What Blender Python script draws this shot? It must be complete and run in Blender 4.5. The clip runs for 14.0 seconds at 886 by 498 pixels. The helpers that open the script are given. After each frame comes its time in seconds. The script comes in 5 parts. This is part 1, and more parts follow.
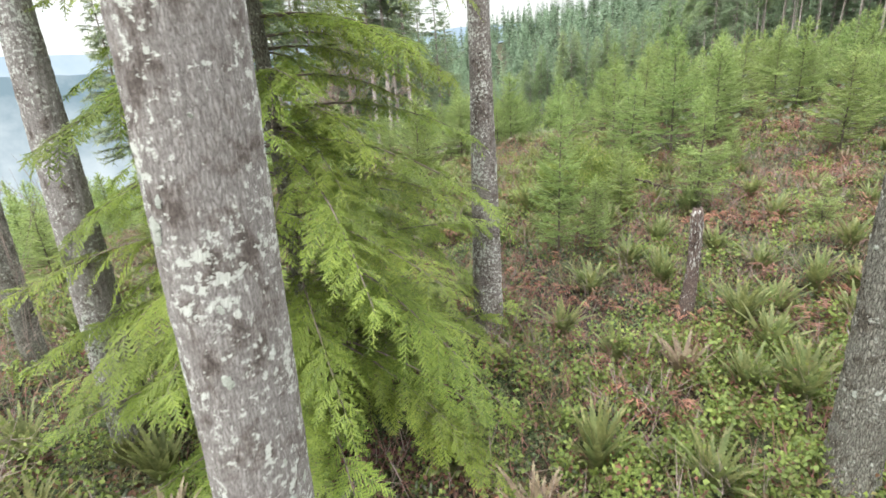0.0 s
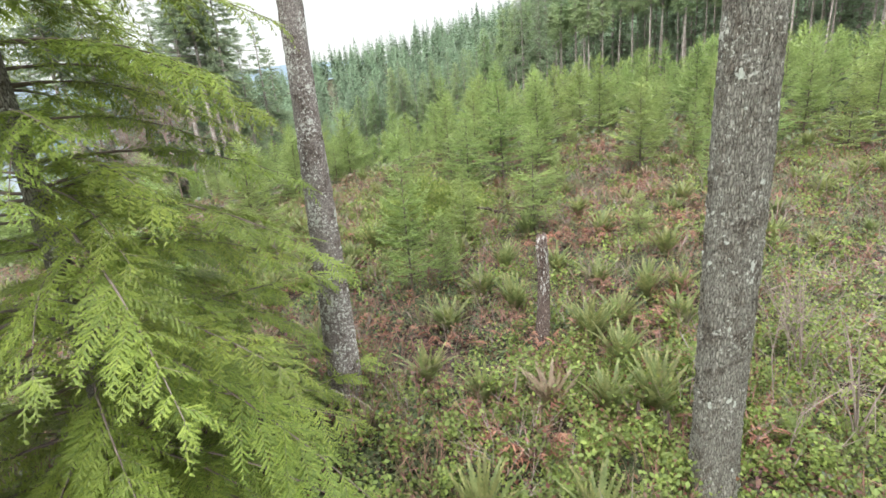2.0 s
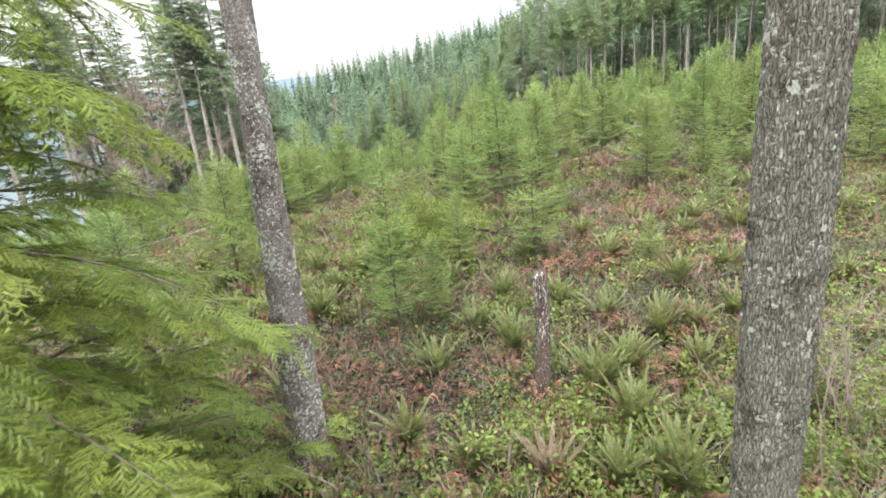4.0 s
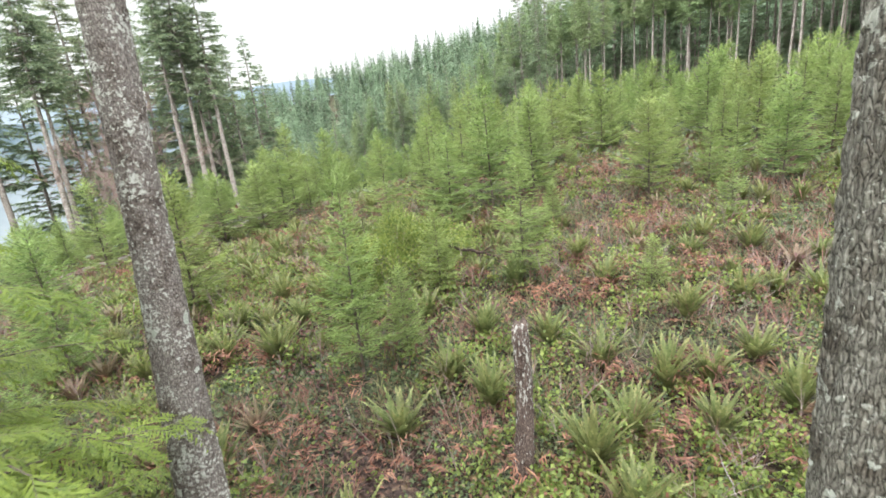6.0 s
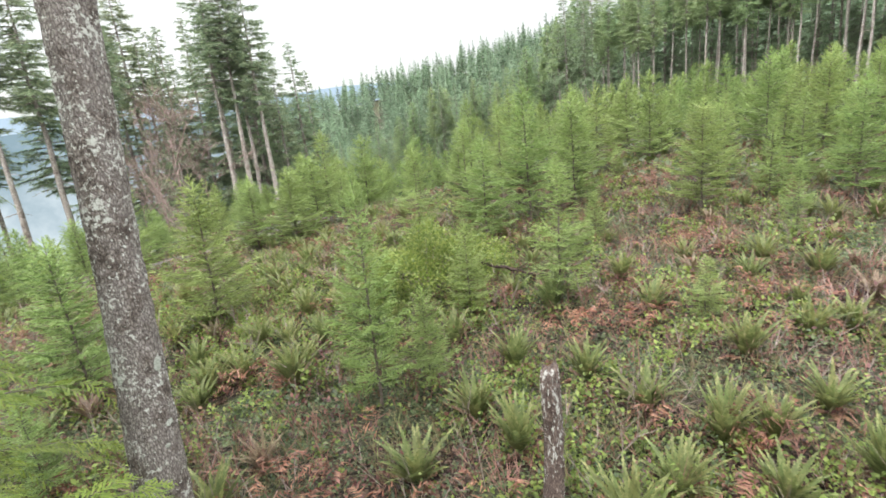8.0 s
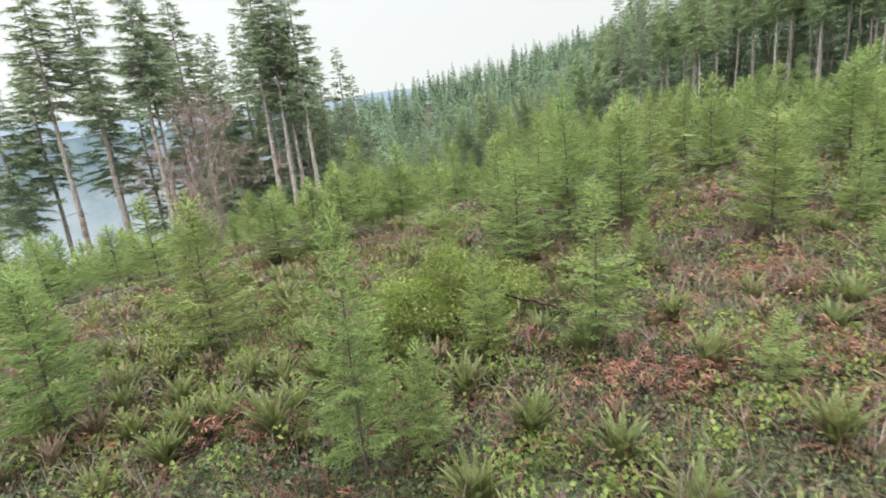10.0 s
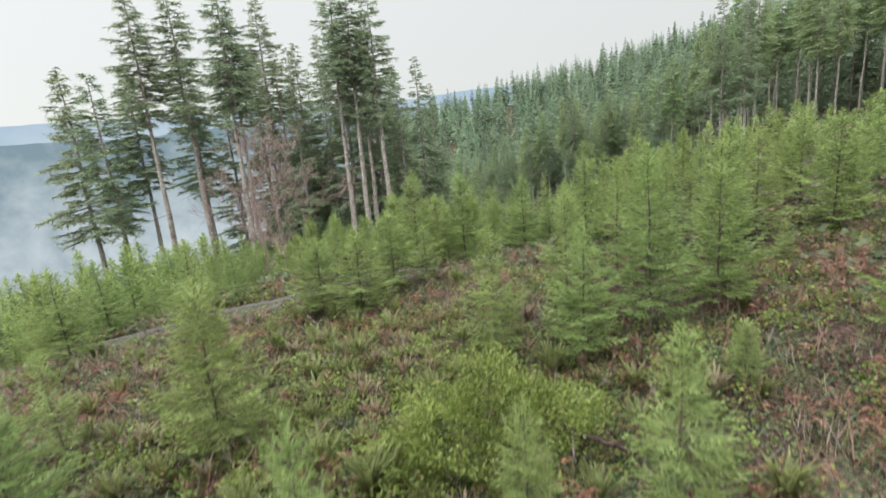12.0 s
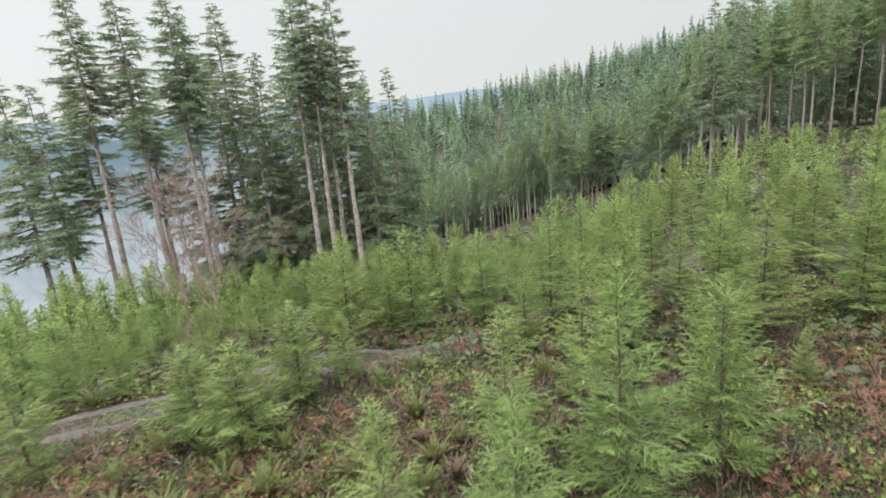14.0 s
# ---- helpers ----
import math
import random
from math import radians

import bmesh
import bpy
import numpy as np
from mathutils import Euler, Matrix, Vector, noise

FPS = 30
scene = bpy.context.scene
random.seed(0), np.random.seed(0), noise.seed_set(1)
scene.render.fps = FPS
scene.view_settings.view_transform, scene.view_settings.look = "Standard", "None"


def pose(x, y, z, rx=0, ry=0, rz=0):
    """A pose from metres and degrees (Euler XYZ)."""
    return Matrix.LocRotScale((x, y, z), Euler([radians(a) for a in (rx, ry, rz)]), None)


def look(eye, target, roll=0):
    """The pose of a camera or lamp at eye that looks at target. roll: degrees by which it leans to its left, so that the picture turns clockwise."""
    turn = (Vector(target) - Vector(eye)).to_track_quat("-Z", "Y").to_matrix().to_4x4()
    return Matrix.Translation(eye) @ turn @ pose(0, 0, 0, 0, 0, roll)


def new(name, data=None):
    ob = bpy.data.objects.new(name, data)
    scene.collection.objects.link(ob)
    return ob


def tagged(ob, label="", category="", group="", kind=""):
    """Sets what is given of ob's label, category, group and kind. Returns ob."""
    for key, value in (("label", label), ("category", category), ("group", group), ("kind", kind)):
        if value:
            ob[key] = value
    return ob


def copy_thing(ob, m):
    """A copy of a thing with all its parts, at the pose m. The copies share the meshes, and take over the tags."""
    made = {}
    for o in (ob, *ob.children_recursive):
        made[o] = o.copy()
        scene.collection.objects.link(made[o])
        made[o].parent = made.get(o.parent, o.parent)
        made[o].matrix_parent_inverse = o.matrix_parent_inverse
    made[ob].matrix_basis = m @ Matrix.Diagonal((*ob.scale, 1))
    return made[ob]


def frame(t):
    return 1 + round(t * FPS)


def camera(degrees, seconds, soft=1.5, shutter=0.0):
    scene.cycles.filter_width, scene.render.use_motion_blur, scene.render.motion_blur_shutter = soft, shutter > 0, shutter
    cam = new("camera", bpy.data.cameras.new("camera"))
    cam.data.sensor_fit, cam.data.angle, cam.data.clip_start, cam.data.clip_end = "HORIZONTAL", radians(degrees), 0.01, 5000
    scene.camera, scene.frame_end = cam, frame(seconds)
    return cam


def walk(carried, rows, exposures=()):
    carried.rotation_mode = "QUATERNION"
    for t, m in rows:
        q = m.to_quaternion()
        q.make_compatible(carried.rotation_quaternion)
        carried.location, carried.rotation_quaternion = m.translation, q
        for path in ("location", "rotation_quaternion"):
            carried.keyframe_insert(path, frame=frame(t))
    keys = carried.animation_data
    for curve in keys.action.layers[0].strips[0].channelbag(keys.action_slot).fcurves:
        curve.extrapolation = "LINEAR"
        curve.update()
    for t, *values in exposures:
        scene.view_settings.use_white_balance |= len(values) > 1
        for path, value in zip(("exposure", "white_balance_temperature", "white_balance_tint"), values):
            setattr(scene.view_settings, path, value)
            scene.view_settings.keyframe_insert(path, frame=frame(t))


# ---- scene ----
cam = camera(81.4, 14.0, soft=1.6, shutter=0.45)
METRES, EYE, TILT, LEAN, TURN = 12.54, 4.0, 0.0, 0.0, -16.6
ROWS = [
    (0.0, 0.0, 0.0, 0.0, -1.53, -19.77, 4.25),
    (0.5, 0.0039, 0.0151, -0.0005, -3.28, -18.86, 4.89),
    (1.0, 0.0073, 0.0301, -0.0, -15.19, -18.35, 4.89),
    (1.5, 0.0093, 0.0414, -0.0012, -19.28, -17.9, 5.02),
    (2.0, 0.0115, 0.0497, -0.0019, -19.21, -17.64, 5.18),
    (2.5, 0.016, 0.0591, -0.0019, -19.16, -17.4, 5.35),
    (3.0, 0.0273, 0.0756, -0.0012, -19.2, -17.13, 5.5),
    (3.5, 0.0429, 0.0965, -0.0003, -19.23, -17.03, 5.59),
    (4.0, 0.0563, 0.1161, -0.0, -18.87, -16.43, 5.69),
    (6.5, 0.1338, 0.217, 0.0028, -18.88, -16.16, 5.91),
    (7.0, 0.1406, 0.2268, 0.0029, -18.89, -16.1, 5.95),
    (7.5, 0.1505, 0.2393, 0.005, -18.9, -16.03, 5.99),
    (8.0, 0.1543, 0.2484, 0.0049, -14.16, -15.2, 5.99),
    (8.5, 0.161, 0.2566, 0.0044, -13.31, -15.03, 6.02),
    (9.0, 0.1807, 0.2817, 0.0059, -13.37, -14.78, 5.93),
    (11.5, 0.2703, 0.4557, 0.0235, 0.3, -13.61, 5.31),
    (12.0, 0.2892, 0.5029, 0.1002, 0.31, -13.55, 5.12),
    (12.5, 0.314, 0.5632, 0.1679, 0.31, -13.53, 5.06),
    (13.0, 0.3459, 0.6347, 0.1846, 0.29, -13.53, 5.04),
    (13.5, 0.3894, 0.7265, 0.1915, 0.28, -13.53, 5.04),
    (14.0, 0.4278, 0.8106, 0.198, -0.63, -13.54, 4.93),
]
walk(cam, [(t, pose(0, 0, EYE, TILT, LEAN, TURN) @ pose(METRES * x, METRES * y, METRES * z, 90 + pitch, roll, yaw)) for t, x, y, z, yaw, pitch, roll in ROWS], exposures=[(0.0, 1.2), (4.0, 1.27), (9.0, 1.06), (11.5, 0.7), (14.0, 0.64)])

# ---- world, sun, exposure ----
world = bpy.data.worlds.new("overcast_sky")
scene.world = world
world.use_nodes = True
wn, wl = world.node_tree.nodes, world.node_tree.links
wn.clear()
w_out = wn.new("ShaderNodeOutputWorld")
w_bg = wn.new("ShaderNodeBackground")
w_sky = wn.new("ShaderNodeTexSky")
w_sky.sky_type = "NISHITA"
w_sky.sun_disc = False
w_sky.sun_elevation = radians(38)
w_sky.sun_rotation = radians(-60)
w_co = wn.new("ShaderNodeTexCoord")
w_sep = wn.new("ShaderNodeSeparateXYZ")
w_ramp = wn.new("ShaderNodeValToRGB")
w_mix = wn.new("ShaderNodeMixRGB")
w_scl = wn.new("ShaderNodeMixRGB")
w_scl.blend_type = "MULTIPLY"
w_scl.inputs[0].default_value = 1.0
w_scl.inputs[2].default_value = (0.1, 0.1, 0.1, 1)
# a closed cloud layer: brightest overhead, paler towards the horizon
w_ramp.color_ramp.elements[0].position = 0.0
w_ramp.color_ramp.elements[0].color = (0.5, 0.515, 0.507, 1)
w_ramp.color_ramp.elements[1].position = 1.0
w_ramp.color_ramp.elements[1].color = (3.5, 3.6, 3.75, 1)
w_el = w_ramp.color_ramp.elements.new(0.3)
w_el.color = (0.55, 0.56, 0.55, 1)
w_el = w_ramp.color_ramp.elements.new(0.58)
w_el.color = (2.62, 2.7, 2.81, 1)
w_mix.inputs[0].default_value = 0.93
wl.new(w_co.outputs["Generated"], w_sep.inputs[0])
wl.new(w_sep.outputs["Z"], w_ramp.inputs[0])
wl.new(w_sky.outputs[0], w_scl.inputs[1])
wl.new(w_scl.outputs[0], w_mix.inputs[1])
wl.new(w_ramp.outputs[0], w_mix.inputs[2])
wl.new(w_mix.outputs[0], w_bg.inputs[0])
# the cloud is thinner towards the sun in the west
w_west = wn.new("ShaderNodeMath")
w_west.operation = "MULTIPLY_ADD"
w_west.inputs[1].default_value = -0.1
w_west.inputs[2].default_value = 1.0
wl.new(w_sep.outputs["X"], w_west.inputs[0])
wl.new(w_west.outputs[0], w_bg.inputs[1])
wl.new(w_bg.outputs[0], w_out.inputs[0])

sun_data = bpy.data.lights.new("sun", "SUN")
sun_data.energy = 1.5
sun_data.angle = radians(35)
sun_data.color = (1.0, 0.98, 0.95)
sun = new("sun", sun_data)
sun.matrix_world = look((-20, -12, 30), (0, 0, 0))
scene.view_settings.exposure = 0.9


# ---- materials ----
def shader(name):
    m = bpy.data.materials.new(name)
    m.use_nodes = True
    nt = m.node_tree
    nt.nodes.clear()
    return m, nt.nodes, nt.links, nt.nodes.new("ShaderNodeOutputMaterial")


def rgb(c):
    return (c[0], c[1], c[2], 1.0)


def ramp(nodes, stops):
    r = nodes.new("ShaderNodeValToRGB")
    el = r.color_ramp.elements
    while len(el) < len(stops):
        el.new(0.5)
    for e, (p, c) in zip(el, stops):
        e.position = p
        e.color = rgb(c)
    return r


def noise_tex(nodes, links, vec, scale, detail=4.0, rough=0.55):
    n = nodes.new("ShaderNodeTexNoise")
    n.inputs["Scale"].default_value = scale
    n.inputs["Detail"].default_value = detail
    n.inputs["Roughness"].default_value = rough
    if vec is not None:
        links.new(vec, n.inputs["Vector"])
    return n


def foliage(name, stops, through_light=0.35, rough=0.55, vary=0.25, hue=0.03, patch_size=1.3):
    """Leaves or needles: colour by leaf and by plant, some light shining through."""
    m, n, l, out = shader(name)
    geo = n.new("ShaderNodeNewGeometry")
    info = n.new("ShaderNodeObjectInfo")
    co = n.new("ShaderNodeTexCoord")
    r = ramp(n, stops)
    l.new(geo.outputs["Random Per Island"], r.inputs[0])
    patch = noise_tex(n, l, co.outputs["Object"], patch_size, 2.0)
    hsv = n.new("ShaderNodeHueSaturation")
    add = n.new("ShaderNodeMath")
    add.operation = "MULTIPLY_ADD"
    l.new(info.outputs["Random"], add.inputs[0])
    add.inputs[1].default_value = hue * 2
    add.inputs[2].default_value = 0.5 - hue
    l.new(add.outputs[0], hsv.inputs["Hue"])
    val = n.new("ShaderNodeMapRange")
    val.inputs["From Min"].default_value = 0.3
    val.inputs["From Max"].default_value = 0.7
    val.inputs["To Min"].default_value = 1.0 - vary
    val.inputs["To Max"].default_value = 1.0 + vary
    l.new(patch.outputs[0], val.inputs[0])
    l.new(val.outputs[0], hsv.inputs["Value"])
    l.new(r.outputs[0], hsv.inputs["Color"])
    p = n.new("ShaderNodeBsdfPrincipled")
    p.inputs["Roughness"].default_value = rough
    p.inputs["Specular IOR Level"].default_value = 0.35
    l.new(hsv.outputs[0], p.inputs["Base Color"])
    t = n.new("ShaderNodeBsdfTranslucent")
    l.new(hsv.outputs[0], t.inputs[0])
    mix = n.new("ShaderNodeMixShader")
    mix.inputs[0].default_value = through_light
    l.new(p.outputs[0], mix.inputs[1])
    l.new(t.outputs[0], mix.inputs[2])
    l.new(mix.outputs[0], out.inputs[0])
    return m


def bark(name, dark, mid, pale, lichen, amount, scale=1.0, relief=0.6, plates=0.6, tall=17.0, streak=1.0, fleck=1.0):
    """Furrowed bark, plates stretched upwards, with crusts of pale lichen."""
    m, n, l, out = shader(name)
    co = n.new("ShaderNodeTexCoord")
    mp = n.new("ShaderNodeMapping")
    mp.inputs["Scale"].default_value = (58 * scale, 58 * scale, tall * 1.3 * scale)
    l.new(co.outputs["Object"], mp.inputs[0])
    vor = n.new("ShaderNodeTexVoronoi")
    vor.feature = "DISTANCE_TO_EDGE"
    wob = noise_tex(n, l, mp.outputs[0], 0.8, 4.0)
    mixv = n.new("ShaderNodeVectorMath")
    mixv.operation = "MULTIPLY_ADD"
    mixv.inputs[1].default_value = (1.1, 1.1, 1.1)
    l.new(wob.outputs["Color"], mixv.inputs[0])
    l.new(mp.outputs[0], mixv.inputs[2])
    vor.inputs["Scale"].default_value = 1.0
    l.new(mixv.outputs[0], vor.inputs["Vector"])
    mpf = n.new("ShaderNodeMapping")
    mpf.inputs["Scale"].default_value = (95 * scale, 95 * scale, 55 * scale)
    l.new(co.outputs["Object"], mpf.inputs[0])
    fine = noise_tex(n, l, mpf.outputs[0], 1.0, 6.0, 0.65)
    r = ramp(n, [(0.0, dark), (0.03, dark), (0.13, mid), (0.45, pale)])
    broken = n.new("ShaderNodeMath")
    broken.operation = "MULTIPLY_ADD"
    broken.inputs[1].default_value = 0.3
    l.new(fine.outputs[0], broken.inputs[0])
    shift = n.new("ShaderNodeMath")
    shift.operation = "SUBTRACT"
    shift.inputs[1].default_value = 0.1
    l.new(vor.outputs["Distance"], shift.inputs[0])
    l.new(shift.outputs[0], broken.inputs[2])
    l.new(broken.outputs[0], r.inputs[0])
    g = ramp(n, [(0.25, (0.66, 0.64, 0.62)), (0.75, (1.28, 1.28, 1.28))])
    l.new(fine.outputs[0], g.inputs[0])
    mul = n.new("ShaderNodeMixRGB")
    mul.blend_type = "MULTIPLY"
    mul.inputs[0].default_value = 1.0
    l.new(r.outputs[0], mul.inputs[1])
    l.new(g.outputs[0], mul.inputs[2])
    # plates of uneven tone
    vc = n.new("ShaderNodeTexVoronoi")
    vc.inputs["Scale"].default_value = 1.0
    l.new(mixv.outputs[0], vc.inputs["Vector"])
    vs = n.new("ShaderNodeSeparateColor")
    l.new(vc.outputs["Color"], vs.inputs[0])
    vr = ramp(n, [(0.0, (0.62, 0.58, 0.55)), (0.5, (1.0, 0.98, 0.96)), (0.8, (1.2, 1.2, 1.18)), (1.0, (1.5, 1.52, 1.46))])
    l.new(vs.outputs[0], vr.inputs[0])
    mulp = n.new("ShaderNodeMixRGB")
    mulp.blend_type = "MULTIPLY"
    mulp.inputs[0].default_value = plates
    l.new(mul.outputs[0], mulp.inputs[1])
    l.new(vr.outputs[0], mulp.inputs[2])
    # broad stains
    st = noise_tex(n, l, co.outputs["Object"], 5.2 * scale, 6.0, 0.68)
    sr = ramp(n, [(0.36, (0.34, 0.29, 0.26)), (0.42, (0.7, 0.66, 0.63)), (0.5, (1, 1, 1))])
    l.new(st.outputs[0], sr.inputs[0])
    mul2 = n.new("ShaderNodeMixRGB")
    mul2.blend_type = "MULTIPLY"
    mul2.inputs[0].default_value = 0.85
    l.new(mulp.outputs[0], mul2.inputs[1])
    l.new(sr.outputs[0], mul2.inputs[2])
    # lichen
    lmp = n.new("ShaderNodeMapping")
    lmp.inputs["Scale"].default_value = (1, 1, streak)
    l.new(co.outputs["Object"], lmp.inputs[0])
    ln = noise_tex(n, l, lmp.outputs[0], 30 * scale * fleck, 6.0, 0.7)
    lb = noise_tex(n, l, co.outputs["Object"], 2.2 * scale, 4.0, 0.6)
    addl = n.new("ShaderNodeMath")
    addl.operation = "ADD"
    fineup = n.new("ShaderNodeMath")
    fineup.operation = "MULTIPLY_ADD"
    fineup.inputs[1].default_value = 1.9
    fineup.inputs[2].default_value = -0.45
    l.new(ln.outputs[0], fineup.inputs[0])
    l.new(fineup.outputs[0], addl.inputs[0])
    l.new(lb.outputs[0], addl.inputs[1])
    lr = ramp(n, [(0.57, (0, 0, 0)), (0.61, (0.85, 0.85, 0.85))])
    half = n.new("ShaderNodeMath")
    half.operation = "MULTIPLY"
    half.inputs[1].default_value = 0.5 * amount
    l.new(addl.outputs[0], half.inputs[0])
    l.new(half.outputs[0], lr.inputs[0])
    lm = n.new("ShaderNodeMixRGB")
    l.new(lr.outputs[0], lm.inputs[0])
    l.new(mul2.outputs[0], lm.inputs[1])
    lm.inputs[2].default_value = rgb(lichen)
    p = n.new("ShaderNodeBsdfPrincipled")
    p.inputs["Roughness"].default_value = 0.9
    p.inputs["Specular IOR Level"].default_value = 0.2
    l.new(lm.outputs[0], p.inputs["Base Color"])
    hsum = n.new("ShaderNodeMath")
    hsum.operation = "ADD"
    clampv = n.new("ShaderNodeMath")
    clampv.operation = "MINIMUM"
    clampv.inputs[1].default_value = 0.3
    l.new(vor.outputs["Distance"], clampv.inputs[0])
    fm = n.new("ShaderNodeMath")
    fm.operation = "MULTIPLY"
    fm.inputs[1].default_value = 0.35
    l.new(fine.outputs[0], fm.inputs[0])
    l.new(clampv.outputs[0], hsum.inputs[0])
    l.new(fm.outputs[0], hsum.inputs[1])
    b = n.new("ShaderNodeBump")
    b.inputs["Strength"].default_value = relief
    b.inputs["Distance"].default_value = 0.03
    l.new(hsum.outputs[0], b.inputs["Height"])
    l.new(b.outputs[0], p.inputs["Normal"])
    l.new(p.outputs[0], out.inputs[0])
    return m


def matte(name, stops, scale, rough=0.9, relief=0.3, detail=6.0):
    """A rough surface: colour by noise at two sizes, fine relief."""
    m, n, l, out = shader(name)
    co = n.new("ShaderNodeTexCoord")
    a = noise_tex(n, l, co.outputs["Object"], scale, detail, 0.65)
    c = noise_tex(n, l, co.outputs["Object"], scale * 0.13, 3.0)
    mx = n.new("ShaderNodeMixRGB")
    mx.inputs[0].default_value = 0.45
    l.new(a.outputs[0], mx.inputs[1])
    l.new(c.outputs[0], mx.inputs[2])
    r = ramp(n, stops)
    l.new(mx.outputs[0], r.inputs[0])
    p = n.new("ShaderNodeBsdfPrincipled")
    p.inputs["Roughness"].default_value = rough
    p.inputs["Specular IOR Level"].default_value = 0.25
    l.new(r.outputs[0], p.inputs["Base Color"])
    b = n.new("ShaderNodeBump")
    b.inputs["Strength"].default_value = relief
    b.inputs["Distance"].default_value = 0.05
    l.new(a.outputs[0], b.inputs["Height"])
    l.new(b.outputs[0], p.inputs["Normal"])
    l.new(p.outputs[0], out.inputs[0])
    return m


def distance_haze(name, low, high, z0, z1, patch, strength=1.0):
    """Far hills, a glowing backdrop: mist is painted in, paler towards the valley."""
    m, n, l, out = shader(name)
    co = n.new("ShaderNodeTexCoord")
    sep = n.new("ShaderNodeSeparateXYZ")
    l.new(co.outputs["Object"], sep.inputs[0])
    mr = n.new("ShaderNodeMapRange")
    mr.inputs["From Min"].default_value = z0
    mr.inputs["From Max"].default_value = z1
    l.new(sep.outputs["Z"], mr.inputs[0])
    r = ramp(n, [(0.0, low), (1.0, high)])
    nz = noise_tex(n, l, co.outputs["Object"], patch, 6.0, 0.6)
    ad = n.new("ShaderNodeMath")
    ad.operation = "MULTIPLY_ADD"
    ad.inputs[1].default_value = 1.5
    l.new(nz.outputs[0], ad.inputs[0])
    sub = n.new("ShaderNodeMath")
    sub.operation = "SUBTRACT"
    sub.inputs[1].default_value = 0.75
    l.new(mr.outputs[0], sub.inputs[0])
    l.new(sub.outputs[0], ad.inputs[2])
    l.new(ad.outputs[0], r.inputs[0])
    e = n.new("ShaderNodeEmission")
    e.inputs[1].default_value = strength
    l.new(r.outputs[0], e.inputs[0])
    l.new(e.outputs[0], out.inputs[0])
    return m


FIR_NEEDLES = foliage("young_fir_needles", [(0.0, (0.118, 0.17, 0.058)), (0.5, (0.256, 0.33, 0.104)), (1.0, (0.37, 0.452, 0.19))], 0.56, hue=0.012)
HEMLOCK_NEEDLES = foliage("hemlock_needles", [(0.0, (0.105, 0.152, 0.03)), (0.5, (0.18, 0.238, 0.042)), (1.0, (0.24, 0.296, 0.056))], 0.58, vary=0.3, hue=0.008)
OLD_NEEDLES = foliage("old_fir_needles", [(0.0, (0.12, 0.158, 0.098)), (0.6, (0.21, 0.262, 0.155)), (1.0, (0.33, 0.375, 0.21))], 0.45, hue=0.02)
# distance mist is mixed into this needle colour, bluer than the nearer firs
WOOD_NEEDLES = foliage("misted_hillside_needles", [(0.0, (0.14, 0.195, 0.125)), (0.6, (0.205, 0.275, 0.175)), (1.0, (0.265, 0.34, 0.215))], 0.5, vary=0.42, hue=0.012, patch_size=0.11)
EDGE_NEEDLES = foliage("forest_edge_needles", [(0.0, (0.15, 0.21, 0.1)), (0.6, (0.26, 0.34, 0.165)), (1.0, (0.37, 0.44, 0.22))], 0.5, hue=0.015)
FOREST_NEEDLES = foliage("dark_forest_needles", [(0.0, (0.12, 0.165, 0.1)), (0.6, (0.2, 0.265, 0.155)), (1.0, (0.29, 0.35, 0.21))], 0.48, hue=0.012)
FERN_LEAF = foliage("sword_fern_leaf", [(0.0, (0.1, 0.12, 0.04)), (0.6, (0.155, 0.176, 0.062)), (1.0, (0.208, 0.216, 0.084))], 0.5, hue=0.02, vary=0.3, patch_size=5.0)
FERN_DRY = foliage("dry_fern_leaf", [(0.0, (0.095, 0.068, 0.042)), (0.6, (0.165, 0.118, 0.072)), (1.0, (0.2, 0.17, 0.098))], 0.3, hue=0.02)
FERN_DEAD = foliage("dead_fern_leaf", [(0.0, (0.06, 0.028, 0.018)), (0.6, (0.12, 0.06, 0.034)), (1.0, (0.19, 0.115, 0.06))], 0.25, hue=0.015)
BRACKEN = foliage("dead_bracken_leaf", [(0.0, (0.07, 0.033, 0.018)), (0.6, (0.17, 0.081, 0.043)), (1.0, (0.25, 0.148, 0.08))], 0.3, hue=0.015)
SALAL = foliage("salal_leaf", [(0.0, (0.092, 0.128, 0.03)), (0.5, (0.142, 0.187, 0.043)), (0.86, (0.182, 0.226, 0.052)), (0.91, (0.15, 0.09, 0.048)), (1.0, (0.13, 0.05, 0.036))], 0.48, rough=0.55, vary=0.4, hue=0.0, patch_size=2.2)
DULL_LEAF = foliage("trailing_leaf", [(0.0, (0.045, 0.064, 0.028)), (0.5, (0.075, 0.1, 0.042)), (0.8, (0.11, 0.132, 0.056)), (0.88, (0.125, 0.08, 0.045)), (1.0, (0.12, 0.046, 0.032))], 0.42, rough=0.45, vary=0.5, hue=0.0, patch_size=3.0)
RED_LEAF = foliage("wine_red_leaf", [(0.0, (0.05, 0.02, 0.02)), (0.6, (0.11, 0.045, 0.04)), (0.85, (0.16, 0.075, 0.055)), (1.0, (0.13, 0.12, 0.05))], 0.3, vary=0.4, hue=0.0, patch_size=2.5)
LITTER = foliage("leaf_litter", [(0.0, (0.0251, 0.0129, 0.00986)), (0.6, (0.0575, 0.027, 0.0196)), (1.0, (0.108, 0.0579, 0.0347))], 0.15, hue=0.0)
BUSH_LEAF = foliage("huckleberry_leaf", [(0.0, (0.075, 0.11, 0.024)), (0.5, (0.155, 0.2, 0.045)), (1.0, (0.25, 0.285, 0.08))], 0.48, rough=0.45, hue=0.0)
